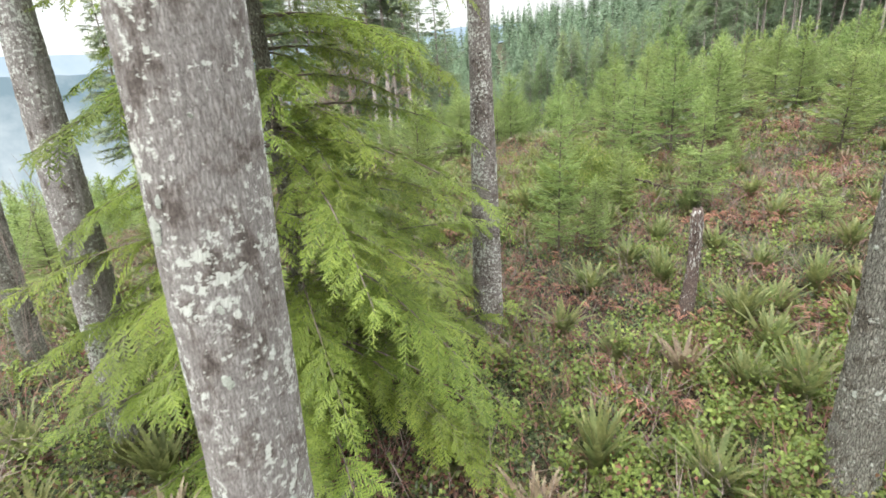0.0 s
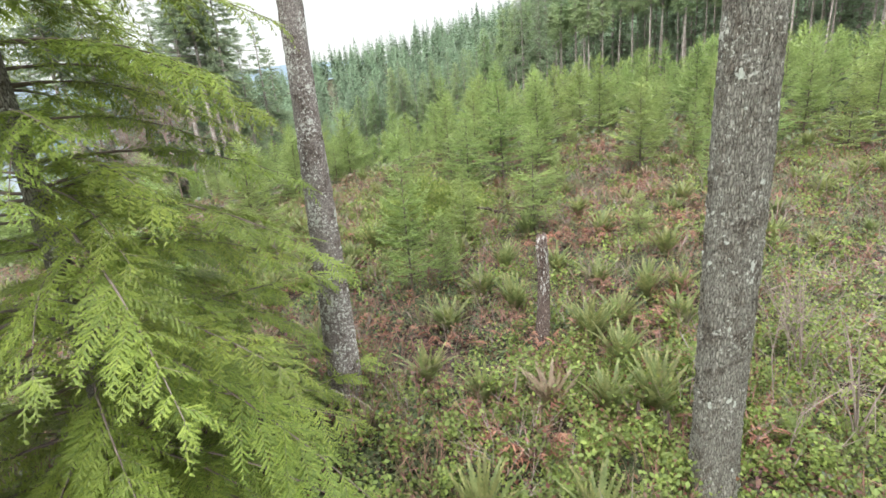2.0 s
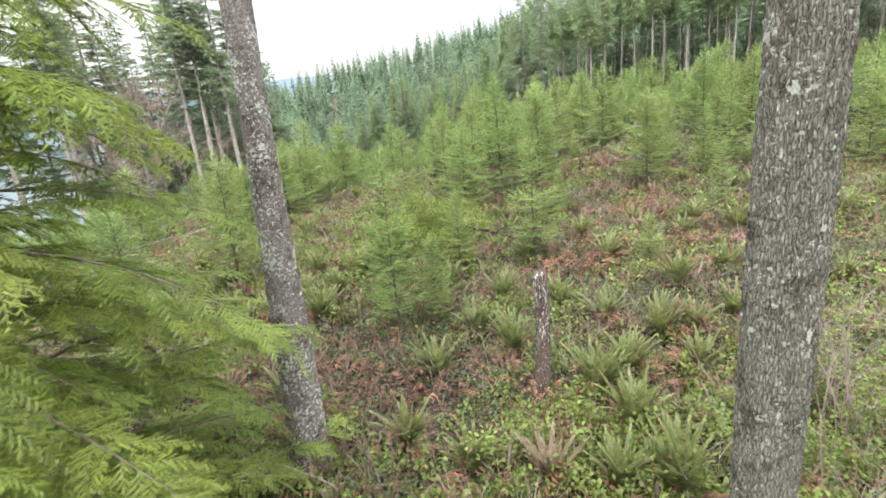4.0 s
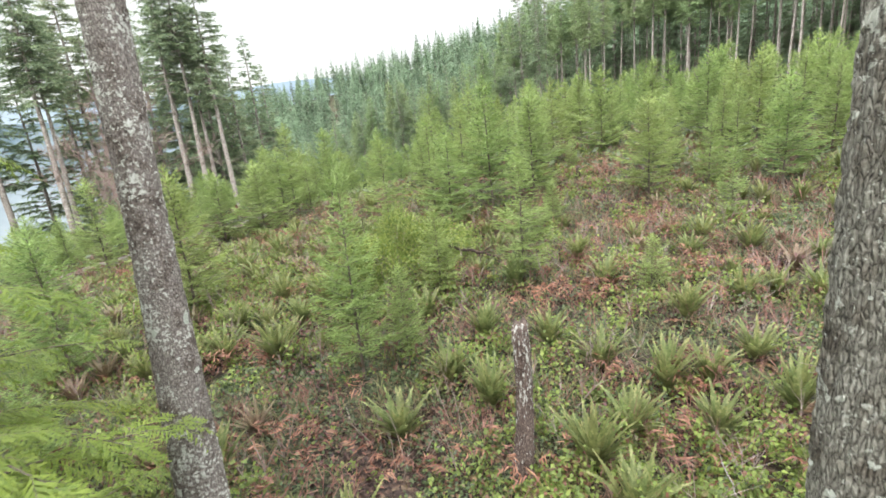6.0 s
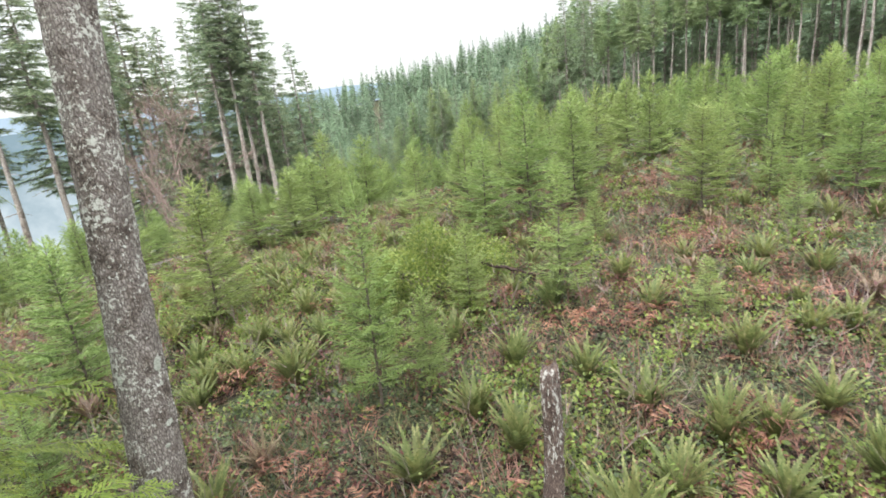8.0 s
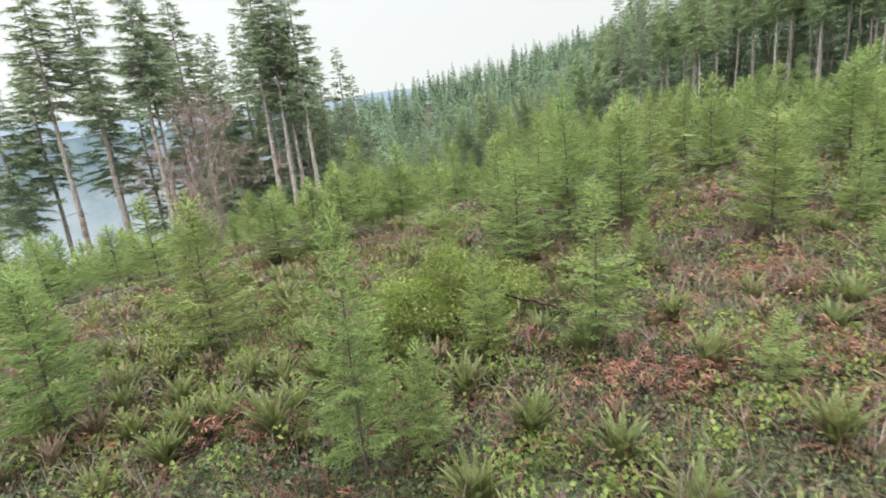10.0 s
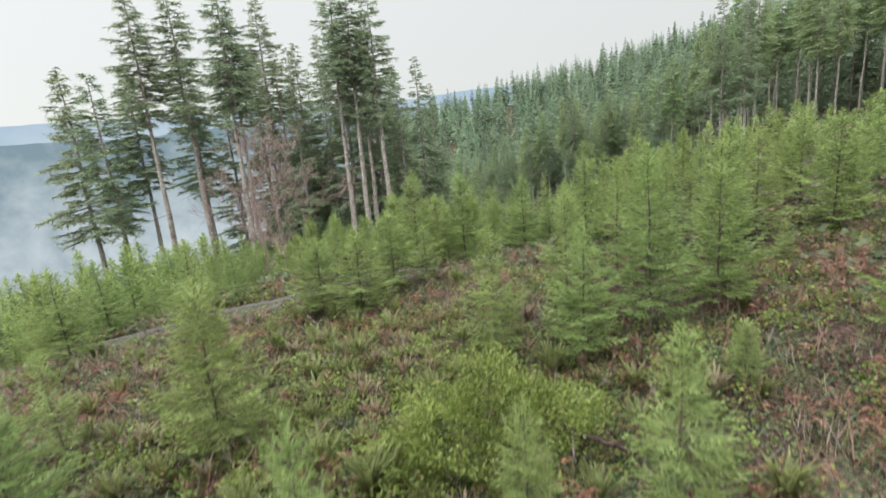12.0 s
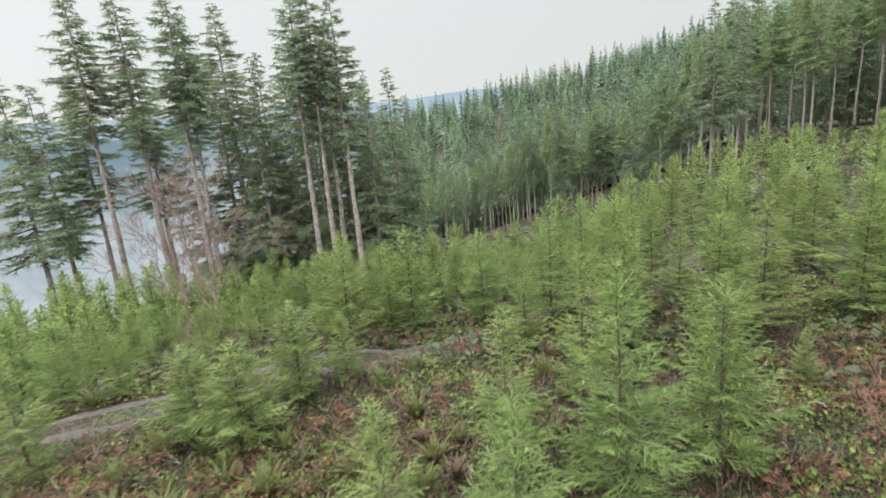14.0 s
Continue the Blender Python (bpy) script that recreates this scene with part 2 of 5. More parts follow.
GRASS = foliage("dry_grass", [(0.0, (0.0918, 0.0765, 0.0382)), (0.6, (0.161, 0.142, 0.0765)), (1.0, (0.168, 0.191, 0.0688))], 0.3, hue=0.0)
TWIGS = matte("grey_twigs", [(0.3, (0.12, 0.09, 0.075)), (0.7, (0.27, 0.22, 0.19))], 9.0)
RED_TWIGS = matte("red_brown_twigs", [(0.3, (0.13, 0.062, 0.048)), (0.7, (0.26, 0.15, 0.12))], 6.0)
MAPLE_TWIGS = matte("maple_twigs", [(0.3, (0.145, 0.1, 0.085)), (0.7, (0.255, 0.19, 0.165))], 6.0)
LIMB = matte("fir_limb_bark", [(0.3, (0.06, 0.045, 0.035)), (0.7, (0.17, 0.14, 0.115))], 14.0)
ALDER_BARK = bark("lichened_alder_bark", (0.12, 0.109, 0.101), (0.165, 0.153, 0.144), (0.23, 0.218, 0.207), (0.4, 0.41, 0.365), 1.05, scale=1.6, tall=9.0, plates=0.3, relief=0.45, fleck=0.6)
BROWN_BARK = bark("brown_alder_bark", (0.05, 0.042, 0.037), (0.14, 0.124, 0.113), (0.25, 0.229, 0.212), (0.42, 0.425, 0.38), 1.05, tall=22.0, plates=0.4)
GREY_BARK = bark("furrowed_grey_bark", (0.034, 0.031, 0.026), (0.145, 0.14, 0.116), (0.225, 0.22, 0.186), (0.38, 0.39, 0.335), 0.96, scale=0.95, relief=1.2, plates=0.3, tall=11.5)
SNAG_BARK = bark("rotten_snag_bark", (0.026, 0.018, 0.015), (0.085, 0.062, 0.053), (0.15, 0.12, 0.106), (0.37, 0.37, 0.335), 1.03, streak=0.35, fleck=1.2)
FIR_BARK = bark("tall_fir_bark", (0.1, 0.085, 0.075), (0.24, 0.215, 0.195), (0.38, 0.35, 0.325), (0.45, 0.44, 0.41), 0.95, 0.35, 0.4)


def mossy_soil(name):
    """Dark soil strewn with small leaves, moss and bits of bark."""
    m, n, l, out = shader(name)
    co = n.new("ShaderNodeTexCoord")
    wob = noise_tex(n, l, co.outputs["Object"], 9.0, 3.0)
    mv = n.new("ShaderNodeVectorMath")
    mv.operation = "MULTIPLY_ADD"
    mv.inputs[1].default_value = (0.12, 0.12, 0.12)
    l.new(wob.outputs["Color"], mv.inputs[0])
    l.new(co.outputs["Object"], mv.inputs[2])
    vor = n.new("ShaderNodeTexVoronoi")
    vor.inputs["Scale"].default_value = 19.0
    l.new(mv.outputs[0], vor.inputs["Vector"])
    sep = n.new("ShaderNodeSeparateColor")
    l.new(vor.outputs["Color"], sep.inputs[0])
    big = noise_tex(n, l, co.outputs["Object"], 0.55, 4.0, 0.6)
    brown = ramp(n, [(0.0, (0.016, 0.011, 0.009)), (0.5, (0.04, 0.025, 0.02)), (0.85, (0.08, 0.05, 0.036)), (1.0, (0.14, 0.1, 0.065))])
    green = ramp(n, [(0.0, (0.02, 0.02, 0.012)), (0.45, (0.04, 0.055, 0.022)), (0.85, (0.07, 0.09, 0.038)), (1.0, (0.12, 0.11, 0.06))])
    l.new(sep.outputs[0], brown.inputs[0])
    l.new(sep.outputs[0], green.inputs[0])
    pick = ramp(n, [(0.4, (0, 0, 0)), (0.58, (1, 1, 1))])
    l.new(big.outputs[0], pick.inputs[0])
    mx = n.new("ShaderNodeMixRGB")
    l.new(pick.outputs[0], mx.inputs[0])
    l.new(brown.outputs[0], mx.inputs[1])
    l.new(green.outputs[0], mx.inputs[2])
    p = n.new("ShaderNodeBsdfPrincipled")
    p.inputs["Roughness"].default_value = 0.85
    p.inputs["Specular IOR Level"].default_value = 0.2
    l.new(mx.outputs[0], p.inputs["Base Color"])
    bp = n.new("ShaderNodeBump")
    bp.inputs["Strength"].default_value = 0.9
    bp.inputs["Distance"].default_value = 0.06
    l.new(vor.outputs["Distance"], bp.inputs["Height"])
    l.new(bp.outputs[0], p.inputs["Normal"])
    l.new(p.outputs[0], out.inputs[0])
    return m


SOIL = mossy_soil("forest_soil")
DARK_WOOD = matte("rotten_dark_wood", [(0.3, (0.018, 0.012, 0.01)), (0.7, (0.07, 0.048, 0.038))], 18.0)
PALE_STICK = matte("bleached_stick", [(0.3, (0.1, 0.086, 0.074)), (0.7, (0.21, 0.19, 0.17))], 14.0)
LICHEN = matte("crusty_lichen", [(0.3, (0.23, 0.25, 0.2)), (0.5, (0.34, 0.355, 0.305)), (0.7, (0.46, 0.47, 0.415))], 60.0, relief=0.8)
GRAVEL = matte("track_gravel", [(0.3, (0.04, 0.034, 0.029)), (0.55, (0.075, 0.065, 0.058)), (0.75, (0.12, 0.108, 0.1))], 16.0, relief=0.7)


# ---- mesh tools ----
class Geo:
    """Gathers triangles and quads and makes one mesh of them."""

    def __init__(self):
        self.v, self.f, self.n = [], [], 0

    def add(self, verts, faces):
        verts, faces = np.asarray(verts, np.float32), np.asarray(faces, np.int32)
        if len(faces):
            self.v.append(verts.reshape(-1, 3))
            self.f.append(faces + self.n)
            self.n += len(self.v[-1])

    def tube(self, pts, radii, sides=5):
        pts, radii = np.asarray(pts, float), np.asarray(radii, float)
        k = len(pts)
        d = np.gradient(pts, axis=0)
        d /= np.linalg.norm(d, axis=1)[:, None] + 1e-9
        ref = np.array([0.0, 0.0, 1.0]) if abs(d[0, 2]) < 0.9 else np.array([1.0, 0.0, 0.0])
        a = np.cross(d, ref)
        a /= np.linalg.norm(a, axis=1)[:, None] + 1e-9
        b = np.cross(d, a)
        th = np.linspace(0, 2 * math.pi, sides, endpoint=False)
        ring = pts[:, None] + radii[:, None, None] * (np.cos(th)[None, :, None] * a[:, None] + np.sin(th)[None, :, None] * b[:, None])
        i, j = np.meshgrid(np.arange(k - 1), np.arange(sides), indexing="ij")
        p = i * sides + j
        q = i * sides + (j + 1) % sides
        quads = np.stack([p, q, q + sides, p + sides], -1).reshape(-1, 4)
        self.add(ring.reshape(-1, 3), quads)

    def blades(self, base, way, across, length, width):
        """Pointed triangles: needles and small leaflets."""
        half = across * (width * 0.5)[:, None]
        v = np.stack([base - half, base + half, base + way * length[:, None]], 1)
        self.add(v, np.arange(len(base) * 3).reshape(-1, 3))

    def leaves(self, base, way, across, up, length, width, fold=0.18):
        """Four-cornered leaves folded along the middle."""
        mid = base + way * (length * 0.5)[:, None]
        tip = base + way * length[:, None]
        side = across * (width * 0.5)[:, None]
        lift = up * (width * fold)[:, None]
        v = np.stack([base, mid + side + lift, tip, mid - side + lift], 1)
        k = np.arange(len(base))[:, None] * 4
        self.add(v, np.concatenate([k + [0, 1, 2], k + [0, 2, 3]], 0))

    def mesh(self, name, material, smooth=False):
        me = bpy.data.meshes.new(name)
        if not self.v:
            return me
        v = np.concatenate(self.v)
        sizes = np.concatenate([np.full(len(f), f.shape[1], np.int32) for f in self.f])
        loops = np.concatenate([f.reshape(-1) for f in self.f])
        me.vertices.add(len(v))
        me.vertices.foreach_set("co", v.astype(np.float32).reshape(-1))
        me.loops.add(len(loops))
        me.loops.foreach_set("vertex_index", loops.astype(np.int32))
        me.polygons.add(len(sizes))
        starts = np.concatenate([[0], np.cumsum(sizes)[:-1]]).astype(np.int32)
        me.polygons.foreach_set("loop_start", starts)
        me.polygons.foreach_set("loop_total", sizes)
        if smooth:
            me.polygons.foreach_set("use_smooth", np.ones(len(sizes), bool))
        me.materials.append(material)
        me.update(calc_edges=True)
        me.validate()
        return me


def part(name, geo, material, parent, label="", smooth=False):
    """Links a mesh as one object under a thing or a part."""
    ob = new(name, geo.mesh(name, material, smooth))
    ob.parent = parent
    return tagged(ob, label)


def mesh_arrays(me):
    """Corners and faces of a mesh whose faces all have the same number of corners."""
    v, f = np.empty(len(me.vertices) * 3, np.float32), np.empty(len(me.loops), np.int32)
    me.vertices.foreach_get("co", v)
    me.loops.foreach_get("vertex_index", f)
    return v.reshape(-1, 3), f.reshape(-1, len(me.polygons[0].vertices))


def unit(v):
    return v / (np.linalg.norm(v, axis=-1, keepdims=True) + 1e-9)


def smooth01(t):
    t = np.clip(t, 0.0, 1.0)
    return t * t * (3 - 2 * t)


# ---- the lie of the land ----
def land(x, y):
    """Height of the ground: a gentle rise to the north-east, a gully and a wooded hill beyond, a deep valley to the west."""
    x, y = np.asarray(x, float), np.asarray(y, float)
    s = 0.7 * (x + y) - 8
    near = 0.15 + 0.05 * np.where(s > 0, s, 0.4 * s)
    near = near + 0.3 * np.exp(-((x - 2.2) ** 2 + (y - 6.1) ** 2) / 2.2)
    d = np.clip(-0.6 * x + 0.8 * y - 13.5, -60, 60)
    near = near - 0.15 * np.log1p(np.exp(d / 3)) * 3
    bump = 0.07 * np.sin(x * 1.3 + 0.4 * y) * np.sin(y * 1.1 - 0.5 * x) + 0.035 * np.sin(x * 3.1 + 1.0) * np.sin(y * 2.7)
    r = np.hypot(x - 5, y - 8)
    b = np.degrees(np.arctan2(x - 5, y - 8))
    fall = np.log1p(np.exp(np.clip((np.hypot(x - 8, y - 8) - 20) / 2.5, -30, 30))) * 2.5
    near = near - 0.36 * fall * (1 - smooth01((b - 26) / 26)) * (1 - smooth01((-b - 60) / 30))
    e = smooth01((b - 12) / 42)
    edge = -22 + 23 * e
    ridge = 6 + 29 * smooth01((b - 10) / 44)
    valley = 1 - smooth01((b + 12) / 24)
    back = smooth01((np.abs(b) - 95) / 40)
    edge = edge * (1 - valley) - 60 * valley
    ridge = ridge * (1 - valley) - 85 * valley
    edge = edge * (1 - back) - 4 * back
    ridge = ridge * (1 - back) - 20 * back
    near = near - 1.1 * smooth01((x - 7) / 5) * smooth01((y - 19.5) / 5)
    near = np.maximum(near, -6.6)
    z = near + (edge - near) * smooth01((r - 46) / (87 - 50 * valley))
    z = z + (ridge - edge) * np.clip((r - 133) / 160, 0, 1)
    z = z - 60 * smooth01((r - 300) / 500) - 330 * valley * (1 - back) * smooth01((r - 90) / 250)
    return z + bump * (1 - smooth01((r - 25) / 40))


def ground_z(x, y):
    return float(land(x, y))


def build_ground():
    u = np.linspace(-1, 1, 261)
    c = 9.0 * np.sinh(u * 6.3) / 1.0
    xs, ys = c + 6.0, c + 9.0
    gx, gy = np.meshgrid(xs, ys, indexing="ij")
    gz = land(gx, gy)
    k = len(u)
    i, j = np.meshgrid(np.arange(k - 1), np.arange(k - 1), indexing="ij")
    p = i * k + j
    g = Geo()
    g.add(np.stack([gx, gy, gz], -1).reshape(-1, 3), np.stack([p, p + k, p + k + 1, p + 1], -1).reshape(-1, 4))
    ob = new("ground", g.mesh("ground", SOIL, True))
    tagged(ob, "red-brown forest soil of a logged clearing falling to a valley", "ground", kind="structure")


build_ground()


def build_road():
    way = [(-16, 27.5), (-8, 25.4), (-2, 23.2), (3.8, 21.9), (10.4, 21.7), (15, 22.4), (22, 24), (32, 26)]
    pts = []
    for (x0, y0), (x1, y1) in zip(way[:-1], way[1:]):
        for t in np.linspace(0, 1, 12, endpoint=False):
            pts.append((x0 + (x1 - x0) * t, y0 + (y1 - y0) * t))
    pts = np.array(pts)
    for _ in range(6):
        pts[1:-1] = (pts[:-2] + 2 * pts[1:-1] + pts[2:]) / 4
    d = unit(np.gradient(pts, axis=0))
    nrm = np.stack([-d[:, 1], d[:, 0]], -1)
    for name, lo, hi, label in (("wheel_track", -0.95, -0.45, "pale gravel rut of a forest track"), ("wheel_track", 0.45, 0.95, "pale gravel rut of a forest track")):
        offs = np.linspace(lo, hi, 7)
        g = Geo()
        rows = pts[:, None, :] + nrm[:, None, :] * offs[None, :, None]
        rng = np.random.default_rng(5)
        rows += rng.normal(0, 0.03, rows.shape)
        z = land(rows[..., 0], rows[..., 1]) + 0.004 + 0.035 * np.cos((offs - (lo + hi) / 2) / (hi - lo) * math.pi)[None, :]
        k = len(offs)
        i, j = np.meshgrid(np.arange(len(pts) - 1), np.arange(k - 1), indexing="ij")
        p = i * k + j
        g.add(np.concatenate([rows, z[..., None]], -1).reshape(-1, 3), np.stack([p, p + k, p + k + 1, p + 1], -1).reshape(-1, 4))
        ob = new("road", g.mesh("road", GRAVEL, True))
        tagged(ob, label, "road", kind="structure")


build_road()


# ---- trees ----
def needle_cloud(geo, seg, rng, number, length, width, spread=0.8, lift=0.25, flat=0.0):
    """Needle tufts along twigs. seg: rows of start and end points."""
    a, b = seg[:, :3], seg[:, 3:]
    ln = np.linalg.norm(b - a, axis=1)
    idx = rng.choice(len(seg), number, p=ln / ln.sum())
    t = rng.random(len(idx))
    base = a[idx] + (b - a)[idx] * t[:, None]
    d = unit((b - a)[idx])
    r = rng.normal(size=(len(idx), 3))
    if flat:
        r[:, 2] *= 1 - flat
    r -= d * np.sum(r * d, 1)[:, None]
    r = unit(r)
    way = unit(d * 0.75 + r * spread + np.array([0, 0, lift]))
    across = unit(np.cross(way, rng.normal(size=(len(idx), 3))))
    k = length * rng.uniform(0.7, 1.25, len(idx))
    geo.blades(base, way, across, k, np.full(len(idx), width) * rng.uniform(0.7, 1.3, len(idx)))


def sprays(geo, seg, rng, width, longer=1.12, tilt=0.3, cross=0.8):
    """Twigs clad in needles: flat pointed sprays lying along the limb's plane."""
    a, d = seg[:, :3], seg[:, 3:6] - seg[:, :3]
    ln = np.linalg.norm(d, axis=1)
    way = unit(d)
    flat = unit(np.cross(way, np.array([0, 0, 1.0])) + rng.normal(0, tilt, way.shape))
    wide = width * (0.55 + 0.45 * np.minimum(1, ln / (ln.mean() + 1e-6))) * rng.uniform(0.8, 1.2, len(ln))
    geo.blades(a, way, flat, ln * longer, wide)
    if cross:
        geo.blades(a, way, unit(np.cross(way, flat) + 0.5 * flat * rng.choice([-1, 1], len(ln))[:, None]), ln * longer * 0.95, wide * cross)


def young_fir(name, h, seed, number, needle, width, clad, reach=0.34, twig=0.06, fine=True, count=5.5):
    """A planted fir: tiers of rising limbs with needle-clad side twigs."""
    rng = np.random.default_rng(seed)
    ob = new(name)
    trunk, crown = Geo(), Geo()
    n = 7
    zs = np.linspace(0, h, n)
    bend = np.cumsum(rng.normal(0, 0.012, (n, 2)), 0) * h / 3
    axis = np.stack([bend[:, 0], bend[:, 1], zs - 0.05], -1)
    trunk.tube(axis, 0.009 * h * (1 - zs / h) ** 0.8 + 0.003, 6)
    segs = []
    up = np.array([0, 0, 1.0])

    def stem(z):
        return np.array([np.interp(z, zs, axis[:, 0]), np.interp(z, zs, axis[:, 1]), z])

    z = 0.13 * h
    lop = rng.random() * 6.28
    while z < h * 0.9:
        f = z / h
        k_all = max(3, int(round(count + rng.normal(0, 0.7))))
        az0 = rng.random() * 6.28
        tier = rng.uniform(0.82, 1.12)
        for k in range(k_all):
            az = az0 + k * 6.28 / k_all + rng.normal(0, 0.18)
            L = reach * h * (0.03 + 0.97 * (1 - f) ** 0.82) * tier * rng.uniform(0.72, 1.15) * (1 + 0.1 * math.cos(az - lop)) * (0.52 + 0.48 * min(1, f / 0.3))
            el = math.tan(radians(rng.uniform(-2, 10) + 44 * f ** 1.7))
            dh = np.array([math.cos(az), math.sin(az), 0])
            sd = np.array([-math.sin(az), math.cos(az), 0])
            base = stem(z + rng.normal(0, 0.012 * h))
            sag = rng.uniform(0.1, 0.24) * (1 - f)

            def at(s):
                return base + dh * (L * s) + up * (L * (el * s - sag * s + (sag + 0.16) * s ** 2.6))

            ss = np.linspace(0, 1, 4)
            pts = np.array([at(s) for s in ss])
            if fine:
                trunk.tube(pts, 0.011 * L * (1 - ss * 0.85) + 0.002, 3)
            for q in range(3):
                segs.append(np.concatenate([pts[q], pts[q + 1]]))
            nt = max(4, int(L / twig))
            for j in range(nt):
                s = 0.12 + 0.86 * (j + 0.5 + rng.uniform(-0.4, 0.4)) / nt
                side = 1 if j % 2 else -1
                tl = (0.46 * L * (1.06 - s) ** 0.8 + 0.045) * rng.uniform(0.8, 1.15)
                p0 = at(s)
                wv = unit(dh * 0.9 + sd * side * rng.uniform(0.55, 0.85) + up * rng.uniform(-0.06, 0.14))
                segs.append(np.concatenate([p0, p0 + wv * tl]))
                if fine and tl > 0.13:
                    for q in (0.25, 0.45, 0.65):
                        p1 = p0 + wv * tl * q
                        w2 = unit(wv + sd * side * (0.8 if q == 0.45 else -0.7) + dh * 0.2 + rng.normal(0, 0.06, 3))
                        segs.append(np.concatenate([p1, p1 + w2 * tl * 0.5 * (1.15 - q)]))
        z += h * rng.uniform(0.052, 0.082) * (1.05 - 0.45 * f)
    for zz in np.arange(0.2, 0.9, 0.026):
        for k in range(4 if fine else 2):
            az, ll = rng.random() * 6.28, 0.2 * reach * h * (1.15 - zz) * rng.uniform(0.6, 1.3)
            p0 = stem(zz * h)
            segs.append(np.concatenate([p0, p0 + np.array([math.cos(az), math.sin(az), rng.uniform(0.1, 0.8)]) * ll]))
    for q in range(5):
        segs.append(np.concatenate([stem(h * (0.86 + 0.03 * q)), stem(h * (0.9 + 0.025 * q))]))
    for zz, ll in ((0.885, 0.075), (0.93, 0.05), (0.965, 0.028)):
        p0, a0 = stem(h * zz), rng.random() * 6.28
        for k in range(5):
            az = a0 + k * 1.26 + rng.normal(0, 0.15)
            segs.append(np.concatenate([p0, p0 + np.array([math.cos(az) * 0.75, math.sin(az) * 0.75, rng.uniform(0.6, 0.95)]) * ll * h]))
    segs = np.array(segs)
    sprays(crown, segs, rng, clad, cross=0 if twig > 0.1 else 0.8)
    if number:
        needle_cloud(crown, segs, rng, number, needle, width, 0.7, 0.3, 0.4)
    part("trunk", trunk, LIMB, ob, smooth=True)
    part("crown", crown, FIR_NEEDLES, ob)
    return ob


def old_fir(name, h, seed, bare, reach, number, needle, width, clad, leaf, trunk_r=0.28, droop=0.25, dead=0, step=(0.014, 0.034)):
    """A tall fir: a long bare stem under a ragged crown of drooping limbs."""
    rng = np.random.default_rng(seed)
    ob = new(name)
    trunk, crown = Geo(), Geo()
    zs = np.linspace(0, h, 12)
    axis = np.stack([np.cumsum(rng.normal(0, 0.05, 12)), np.cumsum(rng.normal(0, 0.05, 12)), zs - 0.3], -1)
    trunk.tube(axis, trunk_r * (1 - zs / h * 0.93), 9)
    segs = []
    z = bare * h
    for _ in range(dead):
        zz, az = rng.uniform(0.1, bare) * h, rng.random() * 6.28
        p = np.array([np.interp(zz, zs, axis[:, 0]), np.interp(zz, zs, axis[:, 1]), zz])
        q = p + np.array([math.cos(az), math.sin(az), -0.25]) * rng.uniform(0.5, 1.8)
        trunk.tube(np.array([p, (p + q) / 2 + [0, 0, 0.06], q]), [0.03, 0.02, 0.008], 3)
    while z < h * 0.99:
        f = (z / h - bare) / (1 - bare)
        for k in range(rng.integers(2, 4)):
            az = rng.random() * 6.28
            L = reach * ((1 - f) ** 0.75 + 0.06) * rng.uniform(0.45, 1.2) * (0.6 + 0.4 * min(1, f / 0.15))
            dh = np.array([math.cos(az), math.sin(az), 0])
            sd = np.array([-math.sin(az), math.cos(az), 0])
            base = np.array([np.interp(z, zs, axis[:, 0]), np.interp(z, zs, axis[:, 1]), z])
            rise = rng.uniform(-0.1, 0.2) + 0.35 * f

            def at(s):
                return base + dh * (L * s) + np.array([0, 0, L * (rise * s - droop * s * s + 0.1 * s ** 4)])

            ss = np.linspace(0, 1, 4)
            pts = np.array([at(s) for s in ss])
            trunk.tube(pts[[0, 3]], [0.02 * L, 0.006], 3)
            segs.append(np.concatenate([pts[1], pts[2]]))
            segs.append(np.concatenate([pts[2], pts[3]]))
            nt = max(3, int(L / 0.22))
            for j in range(nt):
                s = 0.22 + 0.75 * (j + rng.random()) / nt
                side = 1 if j % 2 else -1
                tl = (0.4 * L * (1.1 - s) + 0.12) * rng.uniform(0.7, 1.2)
                p0 = at(s)
                wv = unit(dh * 0.7 + sd * side * 0.75 + np.array([0, 0, rng.uniform(-0.55, 0.05)]))
                segs.append(np.concatenate([p0, p0 + wv * tl]))
        z += h * (1 - bare) * rng.uniform(*step) * 0.68
    segs = np.array(segs)
    sprays(crown, segs, rng, clad, 1.15, 0.3, 0.7)
    needle_cloud(crown, segs, rng, number, needle, width, 0.7, -0.2)
    part("trunk", trunk, FIR_BARK, ob, smooth=True)
    part("crown", crown, leaf, ob)
    return ob


def spread_copies(protos, spots, base_h, group, labels, category, fresh=True):
    """First spots take the prototypes themselves where they are fresh, the rest copies."""
    used = set() if fresh else set(range(len(protos)))
    for n, (x, y, h, *broad) in enumerate(spots):
        i = n % len(protos)
        p = protos[i]
        s = h / base_h[i]
        w = s * (broad[0] if broad else 1.0)
        m = pose(x, y, ground_z(x, y) - 0.02, 0, 0, (n * 137.5) % 360) @ Matrix.Diagonal((w, w, s, 1))
        if i not in used:
            used.add(i)
            p.matrix_basis = m
            ob = p
        else:
            ob = copy_thing(p, m)
            ob.matrix_basis = m
        tagged(ob, labels[n % len(labels)], category, group)


